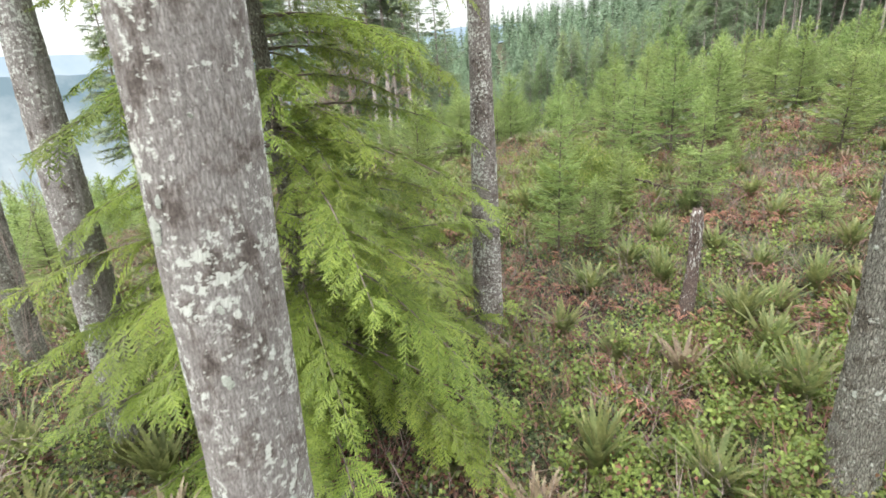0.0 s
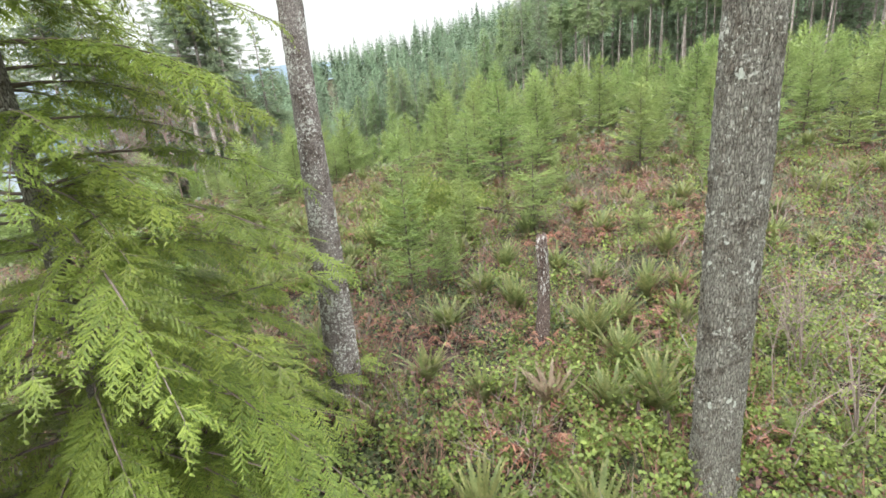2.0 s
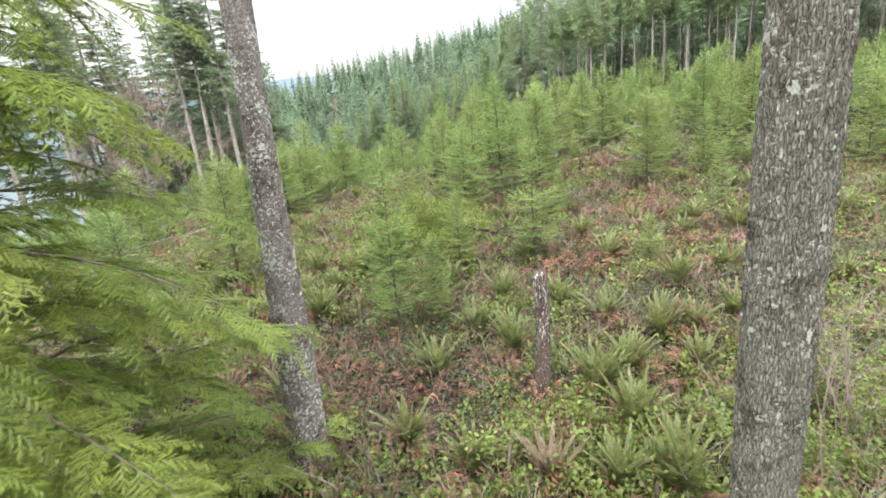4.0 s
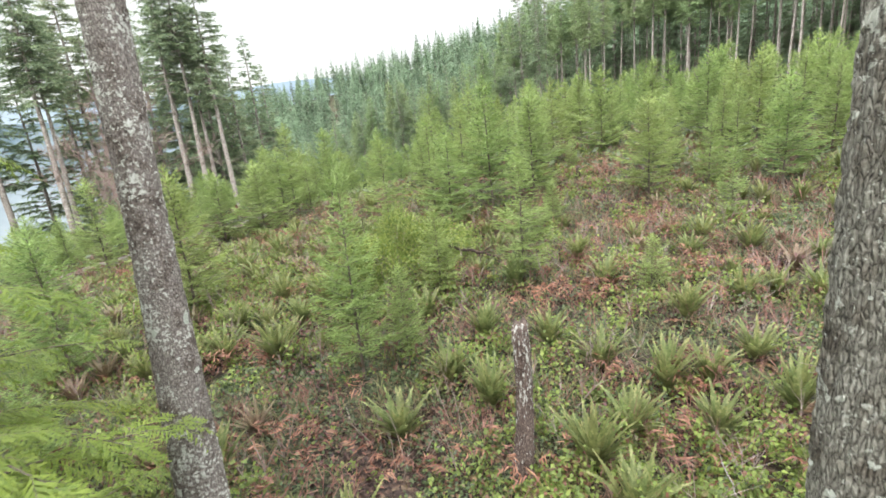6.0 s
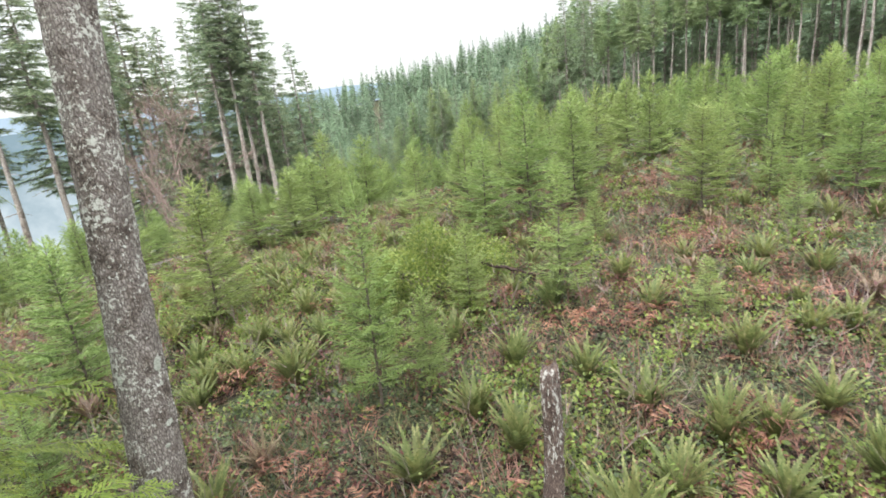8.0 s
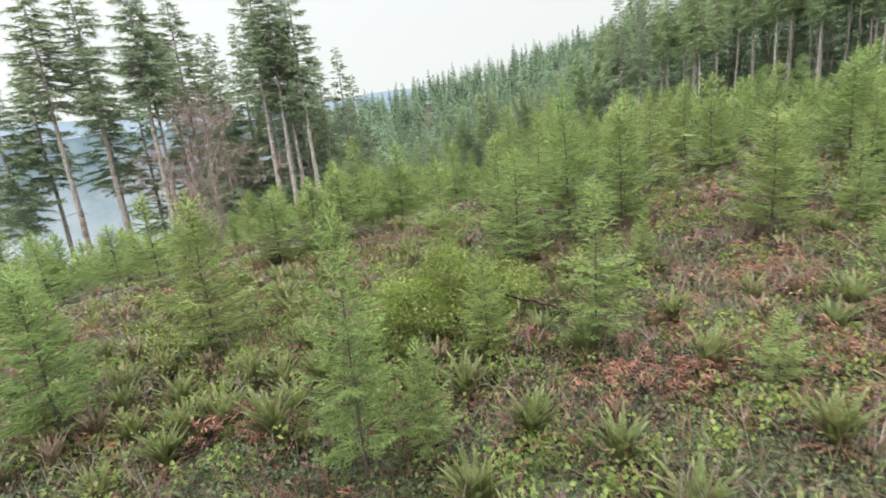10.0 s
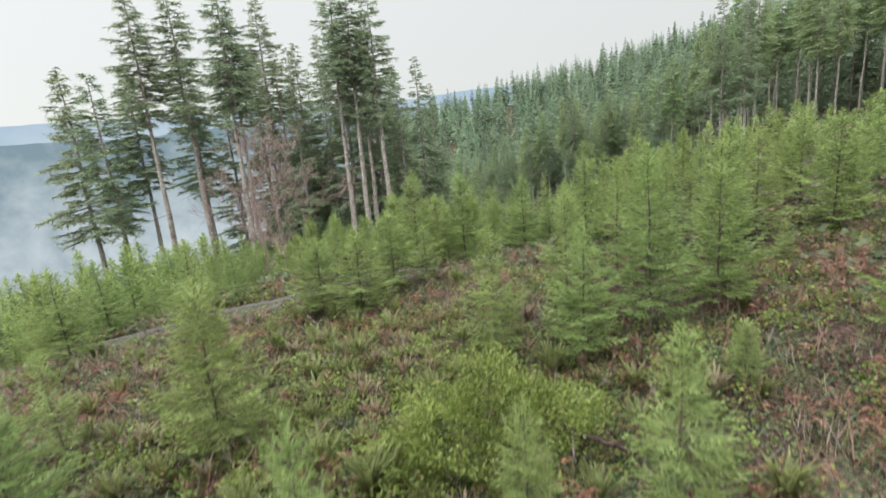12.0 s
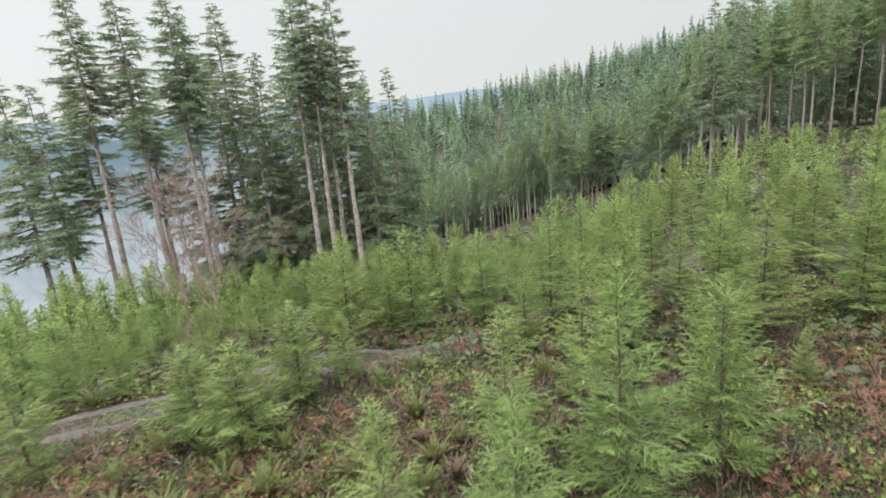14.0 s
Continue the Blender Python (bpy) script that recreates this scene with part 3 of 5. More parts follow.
# ---- the big trunks beside the clearing ----
def bark_trunk(name, base, top, r0, r1, seed, material, label, flare=0.35, sides=64, rows=190, furrow=0.016, bend=0.05, category="tree", jag=0.0, crusts=0):
    """A rough trunk: plates and furrows as real relief, a flared foot."""
    rng = np.random.default_rng(seed)
    base, top = np.array(base, float), np.array(top, float)
    h = top[2] - base[2]
    t = np.linspace(0, 1, rows)
    zz = t * h
    ax = base + (top - base) * t[:, None]
    ph = rng.random(4) * 6.28
    ax[:, 0] += bend * np.sin(t * 4.2 + ph[0]) - bend * math.sin(ph[0])
    ax[:, 1] += bend * np.sin(t * 3.6 + ph[1]) - bend * math.sin(ph[1])
    rad = r0 + (r1 - r0) * t
    th = np.linspace(0, 2 * math.pi, sides, endpoint=False)
    T, Z = np.meshgrid(th, zz)
    R = rad[:, None] * (1 + flare * np.exp(-Z / 0.28) * (1 + 0.45 * np.sin(T * 5 + ph[2])))
    w = 2.2 * np.sin(Z * 2.3 + ph[3]) * 0.25 + 0.3 * np.sin(Z * 7.1 + T * 2)
    rid = np.abs(np.sin(T * 9 + w * 2 + 0.8 * np.sin(Z * 3.7))) * 0.6 + np.abs(np.sin(T * 17 - w * 3 + 1.1 * np.sin(Z * 9.1 + T))) * 0.4
    plate = np.sin(Z * 26 + 3 * np.sin(T * 4) + 2 * np.sin(T * 11)) * 0.25
    R = R + furrow * (rid - 0.5 + plate * rid) + rng.normal(0, furrow * 0.12, R.shape)
    R = R + 0.02 * np.sin(T * 2 + Z * 0.9 + ph[0])
    x = ax[:, 0][:, None] + R * np.cos(T)
    y = ax[:, 1][:, None] + R * np.sin(T)
    z = base[2] - 0.12 + Z + jag * (t[:, None] ** 6) * (np.sin(T * 3 + 1) + 0.7 * np.sin(T * 7) + rng.normal(0, 0.3, T.shape[1])[None, :])
    v = np.stack([x, y, z], -1).reshape(-1, 3)
    i, j = np.meshgrid(np.arange(rows - 1), np.arange(sides), indexing="ij")
    p, q = i * sides + j, i * sides + (j + 1) % sides
    g = Geo()
    org = np.array([base[0], base[1], base[2]])
    g.add(v - org, np.stack([p, q, q + sides, p + sides], -1).reshape(-1, 4))
    cap = np.concatenate([v[-sides:] - org, (ax[-1] - org)[None]])
    g.add(cap, [[k, (k + 1) % sides, sides] for k in range(sides)])
    ob = new(name)
    part("trunk", g, material, ob, smooth=True)
    for k in range(crusts):
        tc, zc = rng.random() * 6.28, rng.uniform(0.5, min(6.0, h * 0.8))
        size = 0.007 + 0.03 * rng.random() ** 2.5
        fan = np.linspace(0, 6.283, 18, endpoint=False)
        edge = 1 + 0.2 * np.sin(fan * 2 + rng.random() * 6) + 0.13 * np.sin(fan * 5 + rng.random() * 6) + rng.normal(0, 0.06, 18)
        crust_v = []
        for ring in (0.0, 0.35, 0.7, 1.0):
            tt = tc + ring * size * edge * np.cos(fan) / r0
            zq = zc + ring * size * 1.25 * edge * np.sin(fan)
            row = np.clip((zq / h * (rows - 1)).astype(int), 0, rows - 1)
            col = np.round(tt / 6.2832 * sides).astype(int) % sides
            rr = R[row, col] * 0.5 + np.median(R[row, col]) * 0.5 + 0.004 * (1 - 0.6 * ring)
            crust_v.append(np.stack([ax[row, 0] + rr * np.cos(tt), ax[row, 1] + rr * np.sin(tt), base[2] - 0.12 + zq], -1))
        cv = np.concatenate([crust_v[0][:1]] + crust_v[1:]) - org
        n18 = np.arange(18)
        nx = (n18 + 1) % 18
        crust = Geo()
        quads = np.concatenate([np.stack([1 + o + n18, 19 + o + n18, 19 + o + nx, 1 + o + nx], -1) for o in (0, 18)])
        crust.v.append(cv.astype(np.float32))
        crust.f.append(quads.astype(np.int32))
        crust.f.append(np.stack([0 * n18, 1 + n18, 1 + nx], -1).astype(np.int32))
        part("lichen_patch", crust, LICHEN, ob, "crust of pale grey-green lichen")
    ob.location = org
    return tagged(ob, label, category)


bark_trunk("alder_tree", (-0.32, 1.62, 0.0), (0.02, 1.66, 9.0), 0.193, 0.125, 1, ALDER_BARK, "lichen-crusted grey alder standing in undergrowth", sides=110, rows=430, crusts=110, furrow=0.006)
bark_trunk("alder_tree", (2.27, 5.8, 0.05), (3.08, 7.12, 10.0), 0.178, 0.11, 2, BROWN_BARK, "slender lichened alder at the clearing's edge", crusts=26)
bark_trunk("maple_tree", (4.4, 2.47, 0.08), (4.55, 2.6, 10.0), 0.212, 0.15, 3, GREY_BARK, "thick furrowed grey maple with small lichen spots", sides=110, rows=380, crusts=60, furrow=0.02)
bark_trunk("alder_tree", (-2.18, 5.9, 0.0), (-2.0, 6.1, 10.0), 0.2, 0.14, 4, ALDER_BARK, "grey leaning alder behind drooping green boughs", crusts=14)
bark_trunk("alder_tree", (-4.15, 8.7, 0.0), (-4.0, 8.9, 10.0), 0.15, 0.1, 5, GREY_BARK, "dull brown alder among thin saplings", crusts=10)


def build_snag():
    """A broken, rotting stump with a splintered top."""
    bark_trunk("tree_snag", (5.2, 5.42, 0.12), (5.36, 5.55, 1.85), 0.11, 0.085, 9, SNAG_BARK, "broken rotten tree snag with peeling white lichened bark", flare=0.5, sides=48, rows=70, furrow=0.02, bend=0.02, category="tree stump", jag=0.09, crusts=5)


build_snag()

for sx, sy, sh, sr, sd in ((4.5, 3.35, 0.45, 0.05, 10), (4.62, 3.05, 0.4, 0.045, 11), (16.2, 14.0, 0.55, 0.1, 12), (-0.2, 9.6, 0.9, 0.06, 13)):
    gz = ground_z(sx, sy)
    bark_trunk("tree_stump", (sx, sy, gz), (sx + 0.05, sy + 0.03, gz + sh), sr, sr * 0.6, sd, DARK_WOOD, "small broken dark stump in undergrowth", flare=0.3, sides=20, rows=24, furrow=0.012, bend=0.01, category="tree stump")

# ---- the overhanging hemlock ----
def hemlock(x, y, h, seed):
    rng = np.random.default_rng(seed)
    ob = new("hemlock_tree")
    trunk = Geo()
    zs = np.linspace(0, h, 10)
    trunk.tube(np.stack([0 * zs, 0 * zs, zs - 0.1], -1), 0.13 * (1 - zs / h * 0.9), 10)
    segs, limbs, starts = [], [], []
    up = np.array([0, 0, 1.0])
    z = 0.5
    while z < h * 0.97:
        f = z / h
        turn = rng.random() * 6.28
        count = 6 if z < 3.2 else 5
        for k in range(count):
            az = turn + k * 6.283 / count + rng.normal(0, 0.3)
            L = 2.75 * (1 - f) ** 0.5 * rng.uniform(0.55, 1.08) + 0.15
            dh = np.array([math.cos(az), math.sin(az), 0])
            sd = np.array([-math.sin(az), math.cos(az), 0])
            base = np.array([0, 0, z + rng.normal(0, 0.09)])
            rise, sag = rng.uniform(-0.02, 0.16), rng.uniform(0.14, 0.42) * min(1, 0.3 + z / 2.4)
            sway = rng.normal(0, 0.12)

            def at(s):
                return base + dh * (L * s) + sd * (sway * L * s * s) + up * (L * (rise * s - sag * s ** 2.4))

            ss = np.linspace(0, 1, 7)
            pts = np.array([at(s) for s in ss])
            wood = Geo()
            wood.tube(pts, 0.0065 * L * (1 - ss * 0.9) + 0.0014, 5)
            starts.append(len(segs))
            nt = max(5, int(L / 0.062))
            for j in range(nt + 3):
                s = 0.12 + 0.88 * min(1.0, (j + rng.random()) / nt)
                side = 1 if j % 2 else -1
                if rng.random() < 0.1 + 0.3 * (s < 0.3):
                    continue
                tl = (0.27 * L ** 0.75 * (1.06 - s) ** 0.5 * min(1, 0.35 + s * 1.5) + 0.1) * rng.uniform(0.55, 1.25)
                p0 = at(s)
                head = unit(at(min(1.0, s + 0.02)) - at(s - 0.02))
                out = rng.uniform(0.6, 1.05)
                w0 = unit(head * 0.85 + sd * side * out + up * rng.normal(0.0, 0.14))
                if j >= nt:
                    w0 = unit(head + sd * (j - nt - 1) * 0.45)
                hang = rng.uniform(0.2, 0.65) + (rng.random() < 0.3) * rng.uniform(0.5, 1.1)
                lat = unit(np.cross(w0, up) + rng.normal(0, 0.2, 3))
                nrm = np.cross(lat, w0)

                def spine(u):
                    return p0 + w0 * (tl * u) - up * (tl * hang * 0.62 * u ** 2.2)

                knots = np.array([spine(u) for u in (0, 0.33, 0.66, 1.0)])
                wood.tube(knots, [0.0028, 0.002, 0.0014, 0.0006], 3)
                for q in range(3):
                    segs.append(np.concatenate([knots[q], knots[q + 1], nrm]))
                m = max(6, int(tl / 0.015))
                for q in range(m):
                    u = (q + 0.6) / m
                    pa = spine(u)
                    wv = unit(spine(min(1.0, u + 0.03)) - spine(u - 0.03))
                    sg = 1 if q % 2 else -1
                    tq = (0.43 * tl * (1.05 - u) ** 0.9 * min(1, 0.45 + 1.8 * u) + 0.025) * rng.uniform(0.55, 1.2)
                    w2 = unit(wv * 0.85 + lat * sg * 0.95 - up * 0.12 + rng.normal(0, 0.1, 3))
                    pb = pa + w2 * tq
                    segs.append(np.concatenate([pa, pb, nrm]))
                    if tq > 0.055:
                        for r, sr in ((0.3, 1), (0.45, -1), (0.6, 1), (0.75, -1)):
                            pc = pa + (pb - pa) * r
                            w3 = unit(w2 + (wv * 0.5 + lat * sg * -0.2) * sr + rng.normal(0, 0.1, 3) - up * 0.1)
                            segs.append(np.concatenate([pc, pc + w3 * tq * 0.42 * (1.15 - r), nrm]))
            limbs.append(part("limb", wood, LIMB, ob, smooth=True))
        z += rng.uniform(0.19, 0.29) if z < 6.5 else rng.uniform(0.35, 0.5)
    segs = np.array(segs)
    a, d, nrm = segs[:, :3], segs[:, 3:6] - segs[:, :3], segs[:, 6:]
    ln = np.linalg.norm(d, axis=1)
    side = unit(np.cross(unit(d), nrm) + rng.normal(0, 0.15, nrm.shape))
    per_metre = 430000 / ln.sum()
    for limb, s0, s1 in zip(limbs, starts, starts[1:] + [len(segs)]):
        leaf = Geo()
        q = slice(s0, s1)
        leaf.blades(a[q], unit(d[q]), side[q], ln[q] * 1.1, np.where(ln[q] > 0.15, 0.012, 0.014))
        idx = s0 + rng.choice(s1 - s0, int(per_metre * ln[q].sum()), p=ln[q] / ln[q].sum())
        way = unit(d[idx])
        lat = unit(np.cross(way, nrm[idx])) * np.where(rng.random(len(idx)) < 0.5, 1, -1)[:, None]
        nw = unit(way * 0.6 + lat * 0.85 + nrm[idx] * 0.12 + rng.normal(0, 0.12, way.shape))
        leaf.blades(a[idx] + d[idx] * rng.random(len(idx))[:, None], nw, way, rng.uniform(0.012, 0.022, len(idx)), np.full(len(idx), 0.009))
        part("foliage", leaf, HEMLOCK_NEEDLES, limb)
    part("trunk", trunk, GREY_BARK, ob, smooth=True)
    ob.matrix_basis = pose(x, y, ground_z(x, y))
    tagged(ob, "bright green hemlock with drooping feathery boughs", "tree")
    return ob


hemlock(0.0, 5.75, 9.5, 21)

# ---- young planted firs, one by one ----
NEAR = [young_fir("young_fir_tree", 3.2, 31, 11000, 0.05, 0.008, 0.036), young_fir("young_fir_tree", 2.8, 32, 10000, 0.05, 0.008, 0.036, 0.38), young_fir("young_fir_tree", 3.0, 33, 9000, 0.05, 0.008, 0.034, 0.32, 0.07, True, 4.6)]
NEAR_H = [3.2, 2.8, 3.0]
FIRS = [(4.89, 8.45, 3.3, 0.74), (3.5, 13.3, 3.15), (8.9, 9.2, 2.75, 1.1), (7.35, 9.9, 1.9), (5.6, 8.3, 1.65, 0.85), (9.94, 7.05, 1.15, 1.4), (11.95, 13.65, 4.0),
        (13.8, 13.8, 3.5), (10.9, 15.2, 3.2, 1.1), (16.9, 14.9, 1.4), (15.3, 10.7, 3.0, 1.15), (14.8, 8.1, 1.85), (13.8, 23.8, 3.5, 1.15), (1.3, 11.8, 2.8),
        (0.7, 14.6, 2.2), (1.0, 9.4, 1.5), (7.65, 19.7, 2.5, 1.3), (8.75, 20.1, 1.9, 1.35), (9.2, 23.2, 3.7, 1.1), (5.5, 19.3, 2.3, 1.35), (8.63, 14.06, 2.8, 1.1), (10.1, 13.2, 2.9, 1.15), (6.5, 18.3, 2.5, 1.35)]
MORE_FIRS = [(12.9, 16.2, 3.4), (18.2, 17.0, 3.5), (17.5, 22.3, 3.4), (16.4, 22.6, 2.5), (10.6, 10.8, 1.0), (11.9, 11.2, 1.3), (6.3, 23.9, 1.9),
             (-1.8, 24.9, 3.1, 1.25), (0.0, 27.2, 2.8, 1.25), (-5.6, 27.9, 2.9), (3.1, 25.4, 1.4), (-0.4, 28.0, 1.2), (2.2, 19.6, 3.0, 1.25), (-1.6, 21.15, 3.0, 1.25), (6.5, 25.2, 2.3), (5.0, 24.0, 2.0),
             (-5.5, 13.5, 2.2, 1.2), (-3.4, 15.6, 2.4, 1.2), (-8.0, 16.5, 2.5, 1.2), (-6.4, 19.0, 2.6, 1.2), (14.4, 28.7, 2.8), (23.5, 33.0, 3.8), (21.4, 32.5, 3.5), (7.4, 36.3, 3.2), (-4.7, 36.3, 4.2), (-0.1, 30.7, 3.1)]
FIRS = FIRS + MORE_FIRS
spread_copies(NEAR, FIRS, NEAR_H, "young planted firs", ["young bright green fir planted in the undergrowth", "young feathery fir with rising limbs", "young fir with sparse airy limbs"], "tree")


def in_stand(x, y):
    """Where the dense plantation grows: north-east of the clearing and beyond the track."""
    u, v = 0.85 * (x - 16.6) + 0.53 * (y - 13.4), -0.53 * (x - 16.6) + 0.85 * (y - 13.4)
    pocket = (u / 4.6) ** 2 + (v / 1.9) ** 2 < 1
    east = (x > 12.2) and not pocket and (y > 25.0 - 0.93 * x) and (x + y > 25.0) and (y > -1.0)
    beyond = (y > 24.3 - 0.33 * x) and (x > -36)
    on_road = abs(y - np.interp(x, [-16, -8, -2, 3.8, 10.4, 15, 22, 32], [27.5, 25.4, 23.2, 21.9, 21.7, 22.4, 24, 26])) < 1.5
    return (east or beyond) and not on_road


def plantation():
    rng = np.random.default_rng(77)
    spots = []
    tries = 0
    while len(spots) < 330 and tries < 30000:
        tries += 1
        r = 4 + 44 * rng.random() ** 0.8
        a = radians(rng.uniform(-38, 104))
        x, y = 7 + r * math.sin(a), 9 + r * math.cos(a)
        if not in_stand(x, y):
            continue
        if x < 12 and y > 22 and rng.random() < 0.35:
            continue
        gap = 1.25 + 0.022 * r
        if any((x - p[0]) ** 2 + (y - p[1]) ** 2 < gap * gap for p in spots) or any((x - p[0]) ** 2 + (y - p[1]) ** 2 < 2.2 for p in FIRS):
            continue
        h = rng.uniform(2.3, 3.5 + 0.03 * min(r, 24)) if x + y > 26 and x > 9 else rng.uniform(1.2, 2.6)
        spots.append((x, y, h))
    spots.sort(key=lambda p: p[0] ** 2 + p[1] ** 2)
    return spots


def beyond_track():
    """Smaller firs on the falling ground past the track."""
    rng = np.random.default_rng(78)
    spots = []
    tries = 0
    while len(spots) < 430 and tries < 16000:
        tries += 1
        x, y = rng.uniform(-36, 16), rng.uniform(23, 64)
        if not in_stand(x, y) or y < 24.3 - 0.33 * x or any((x - p[0]) ** 2 + (y - p[1]) ** 2 < 1.9 for p in spots + FIRS):
            continue
        far = smooth01((y - 30 + 0.33 * x) / 14)
        spots.append((x, y, rng.uniform(1.7, 3.1) * (1 + 0.25 * float(far) + 0.4 * float(smooth01((2 - x) / 6)))))
    return spots


STAND = plantation()
MID = [young_fir("young_fir_tree", 3.4, 41, 5000, 0.06, 0.01, 0.038, 0.33, 0.06), young_fir("young_fir_tree", 3.0, 42, 5000, 0.06, 0.01, 0.038, 0.36, 0.06), young_fir("young_fir_tree", 3.6, 43, 5000, 0.06, 0.01, 0.038, 0.31, 0.06), young_fir("young_fir_tree", 2.6, 44, 5000, 0.06, 0.01, 0.038, 0.4, 0.06)]
FAR = [young_fir("young_fir_tree", 3.4, 51, 2500, 0.09, 0.018, 0.055, 0.33, 0.08), young_fir("young_fir_tree", 3.0, 52, 2500, 0.09, 0.018, 0.055, 0.37, 0.08), young_fir("young_fir_tree", 3.7, 53, 2500, 0.09, 0.018, 0.055, 0.32, 0.08)]
spread_copies(MID, STAND[:120], [3.4, 3.0, 3.6, 2.6], "young planted firs", ["young pale green fir in a dense plantation", "young fir among crowded neighbours"], "tree")


def far_plantation(protos, base_h, spots):
    """The plantation's farther trees, past counting, as one thing."""
    rng = np.random.default_rng(79)
    leaf, stem = Geo(), Geo()
    for n, (x, y, h) in enumerate(spots):
        p = protos[n % len(protos)]
        s, a = h / base_h[n % len(protos)], rng.random() * 6.28
        ca, sa = math.cos(a) * s, math.sin(a) * s
        for child in p.children:
            out = leaf if child.name.startswith("crown") else stem
            v, f = mesh_arrays(child.data)
            w = np.stack([v[:, 0] * ca - v[:, 1] * sa + x, v[:, 0] * sa + v[:, 1] * ca + y, v[:, 2] * s + ground_z(x, y)], -1)
            out.add(w, f)
    ob = new("far_plantation", leaf.mesh("far_plantation", FIR_NEEDLES))
    tagged(ob, "crowded young firs farther back in the plantation", "woodland", kind="stuff")
    part("stem", stem, LIMB, ob)
    for p in protos:
        for q in list(p.children) + [p]:
            bpy.data.objects.remove(q)


FAR_SPOTS = STAND[120:] + beyond_track()
FAR_SPOTS.sort(key=lambda p: (p[0] - 6) ** 2 + (p[1] - 7) ** 2)
spread_copies(FAR, FAR_SPOTS[:130], [3.4, 3.0, 3.7], "young planted firs", ["young fir far back in the plantation"], "tree")
REST = [young_fir("young_fir_tree", 3.4, 51, 600, 0.13, 0.028, 0.11, 0.33, 0.14, False), young_fir("young_fir_tree", 3.0, 52, 600, 0.13, 0.028, 0.11, 0.37, 0.14, False)]
far_plantation(REST, [3.4, 3.0], FAR_SPOTS[130:])

# ---- tall firs beyond the track ----
TALL = [old_fir("tall_fir_tree", 24.0, 61, 0.58, 2.6, 8000, 0.34, 0.045, 0.12, OLD_NEEDLES, 0.29, 0.32, 10, (0.012, 0.03)), old_fir("tall_fir_tree", 22.0, 62, 0.52, 2.7, 8000, 0.34, 0.045, 0.12, OLD_NEEDLES, 0.26, 0.28, 8, (0.012, 0.03)), old_fir("tall_fir_tree", 25.0, 63, 0.63, 2.5, 8000, 0.34, 0.045, 0.12, OLD_NEEDLES, 0.28, 0.32, 12, (0.012, 0.03))]
DENSE = [old_fir("tall_fir_tree", 20.0, 64, 0.08, 3.0, 7000, 0.4, 0.06, 0.19, OLD_NEEDLES, 0.24, 0.35, 0, (0.012, 0.026)), old_fir("tall_fir_tree", 22.0, 65, 0.12, 3.2, 7000, 0.4, 0.06, 0.19, OLD_NEEDLES, 0.24, 0.35, 0, (0.012, 0.026))]
TALL_TOPS = [(-15.4, 66.0, 14.5), (-12.2, 62.9, 13.2), (-6.9, 60.2, 20.0), (-3.4, 60.9, 20.5), (0.3, 57.4, 20), (1.0, 58.4, 17.5), (4.0, 63.6, 19.5), (9.8, 52.5, 18.5),
             (11.0, 51.9, 19), (12.1, 53.2, 15), (13.2, 51.0, 17), (-9.5, 64.0, 14), (-4.5, 66.0, 15)]
DENSE_TOPS = [(18.4, 58.2, 12.5), (6.3, 65.6, 15), (8.2, 67.6, 13), (17.2, 64.5, 12.5), (2.5, 66.0, 15), (-1.0, 68.0, 13), (13.5, 60.0, 14), (9.0, 59.0, 15), (15.5, 55.0, 11), (11.5, 63.0, 13),
              (5.0, 60.0, 14), (16.0, 61.0, 11), (7.0, 62.0, 15), (11.0, 57.5, 16), (13.5, 56.5, 15), (3.2, 69.0, 14), (10.0, 69.0, 12), (6.0, 57.5, 11), (20.5, 61.0, 10)]
spread_copies(TALL, [(x, y, z - ground_z(x, y)) for x, y, z in TALL_TOPS], [24.0, 22.0, 25.0], "tall firs beyond the track", ["tall dark fir with a long bare stem", "tall ragged fir with drooping limbs"], "tree")
spread_copies(DENSE, [(x, y, z - ground_z(x, y)) for x, y, z in DENSE_TOPS], [20.0, 22.0], "tall firs beyond the track", ["dense dark fir clad to the ground"], "tree")

# ---- the forest edge and the wooded hill ----
EDGE = [old_fir("forest_fir_tree", 25.0, 71, 0.46, 3.0, 4200, 0.45, 0.08, 0.19, EDGE_NEEDLES, 0.21, 0.36, 4, (0.011, 0.026)), old_fir("forest_fir_tree", 23.0, 72, 0.54, 2.8, 4200, 0.45, 0.08, 0.19, EDGE_NEEDLES, 0.19, 0.32, 4, (0.011, 0.026))]
BACK = [old_fir("forest_fir_tree", 20.0, 75, 0.06, 3.1, 3600, 0.45, 0.08, 0.2, FOREST_NEEDLES, 0.2, 0.36, 0, (0.013, 0.03))]
DEEP = [old_fir("forest_fir_tree", 25.0, 73, 0.34, 3.0, 4200, 0.42, 0.075, 0.17, FOREST_NEEDLES, 0.2, 0.36, 4, (0.011, 0.026)), old_fir("forest_fir_tree", 23.0, 74, 0.26, 2.8, 4200, 0.42, 0.075, 0.17, FOREST_NEEDLES, 0.19, 0.32, 4, (0.011, 0.026))]


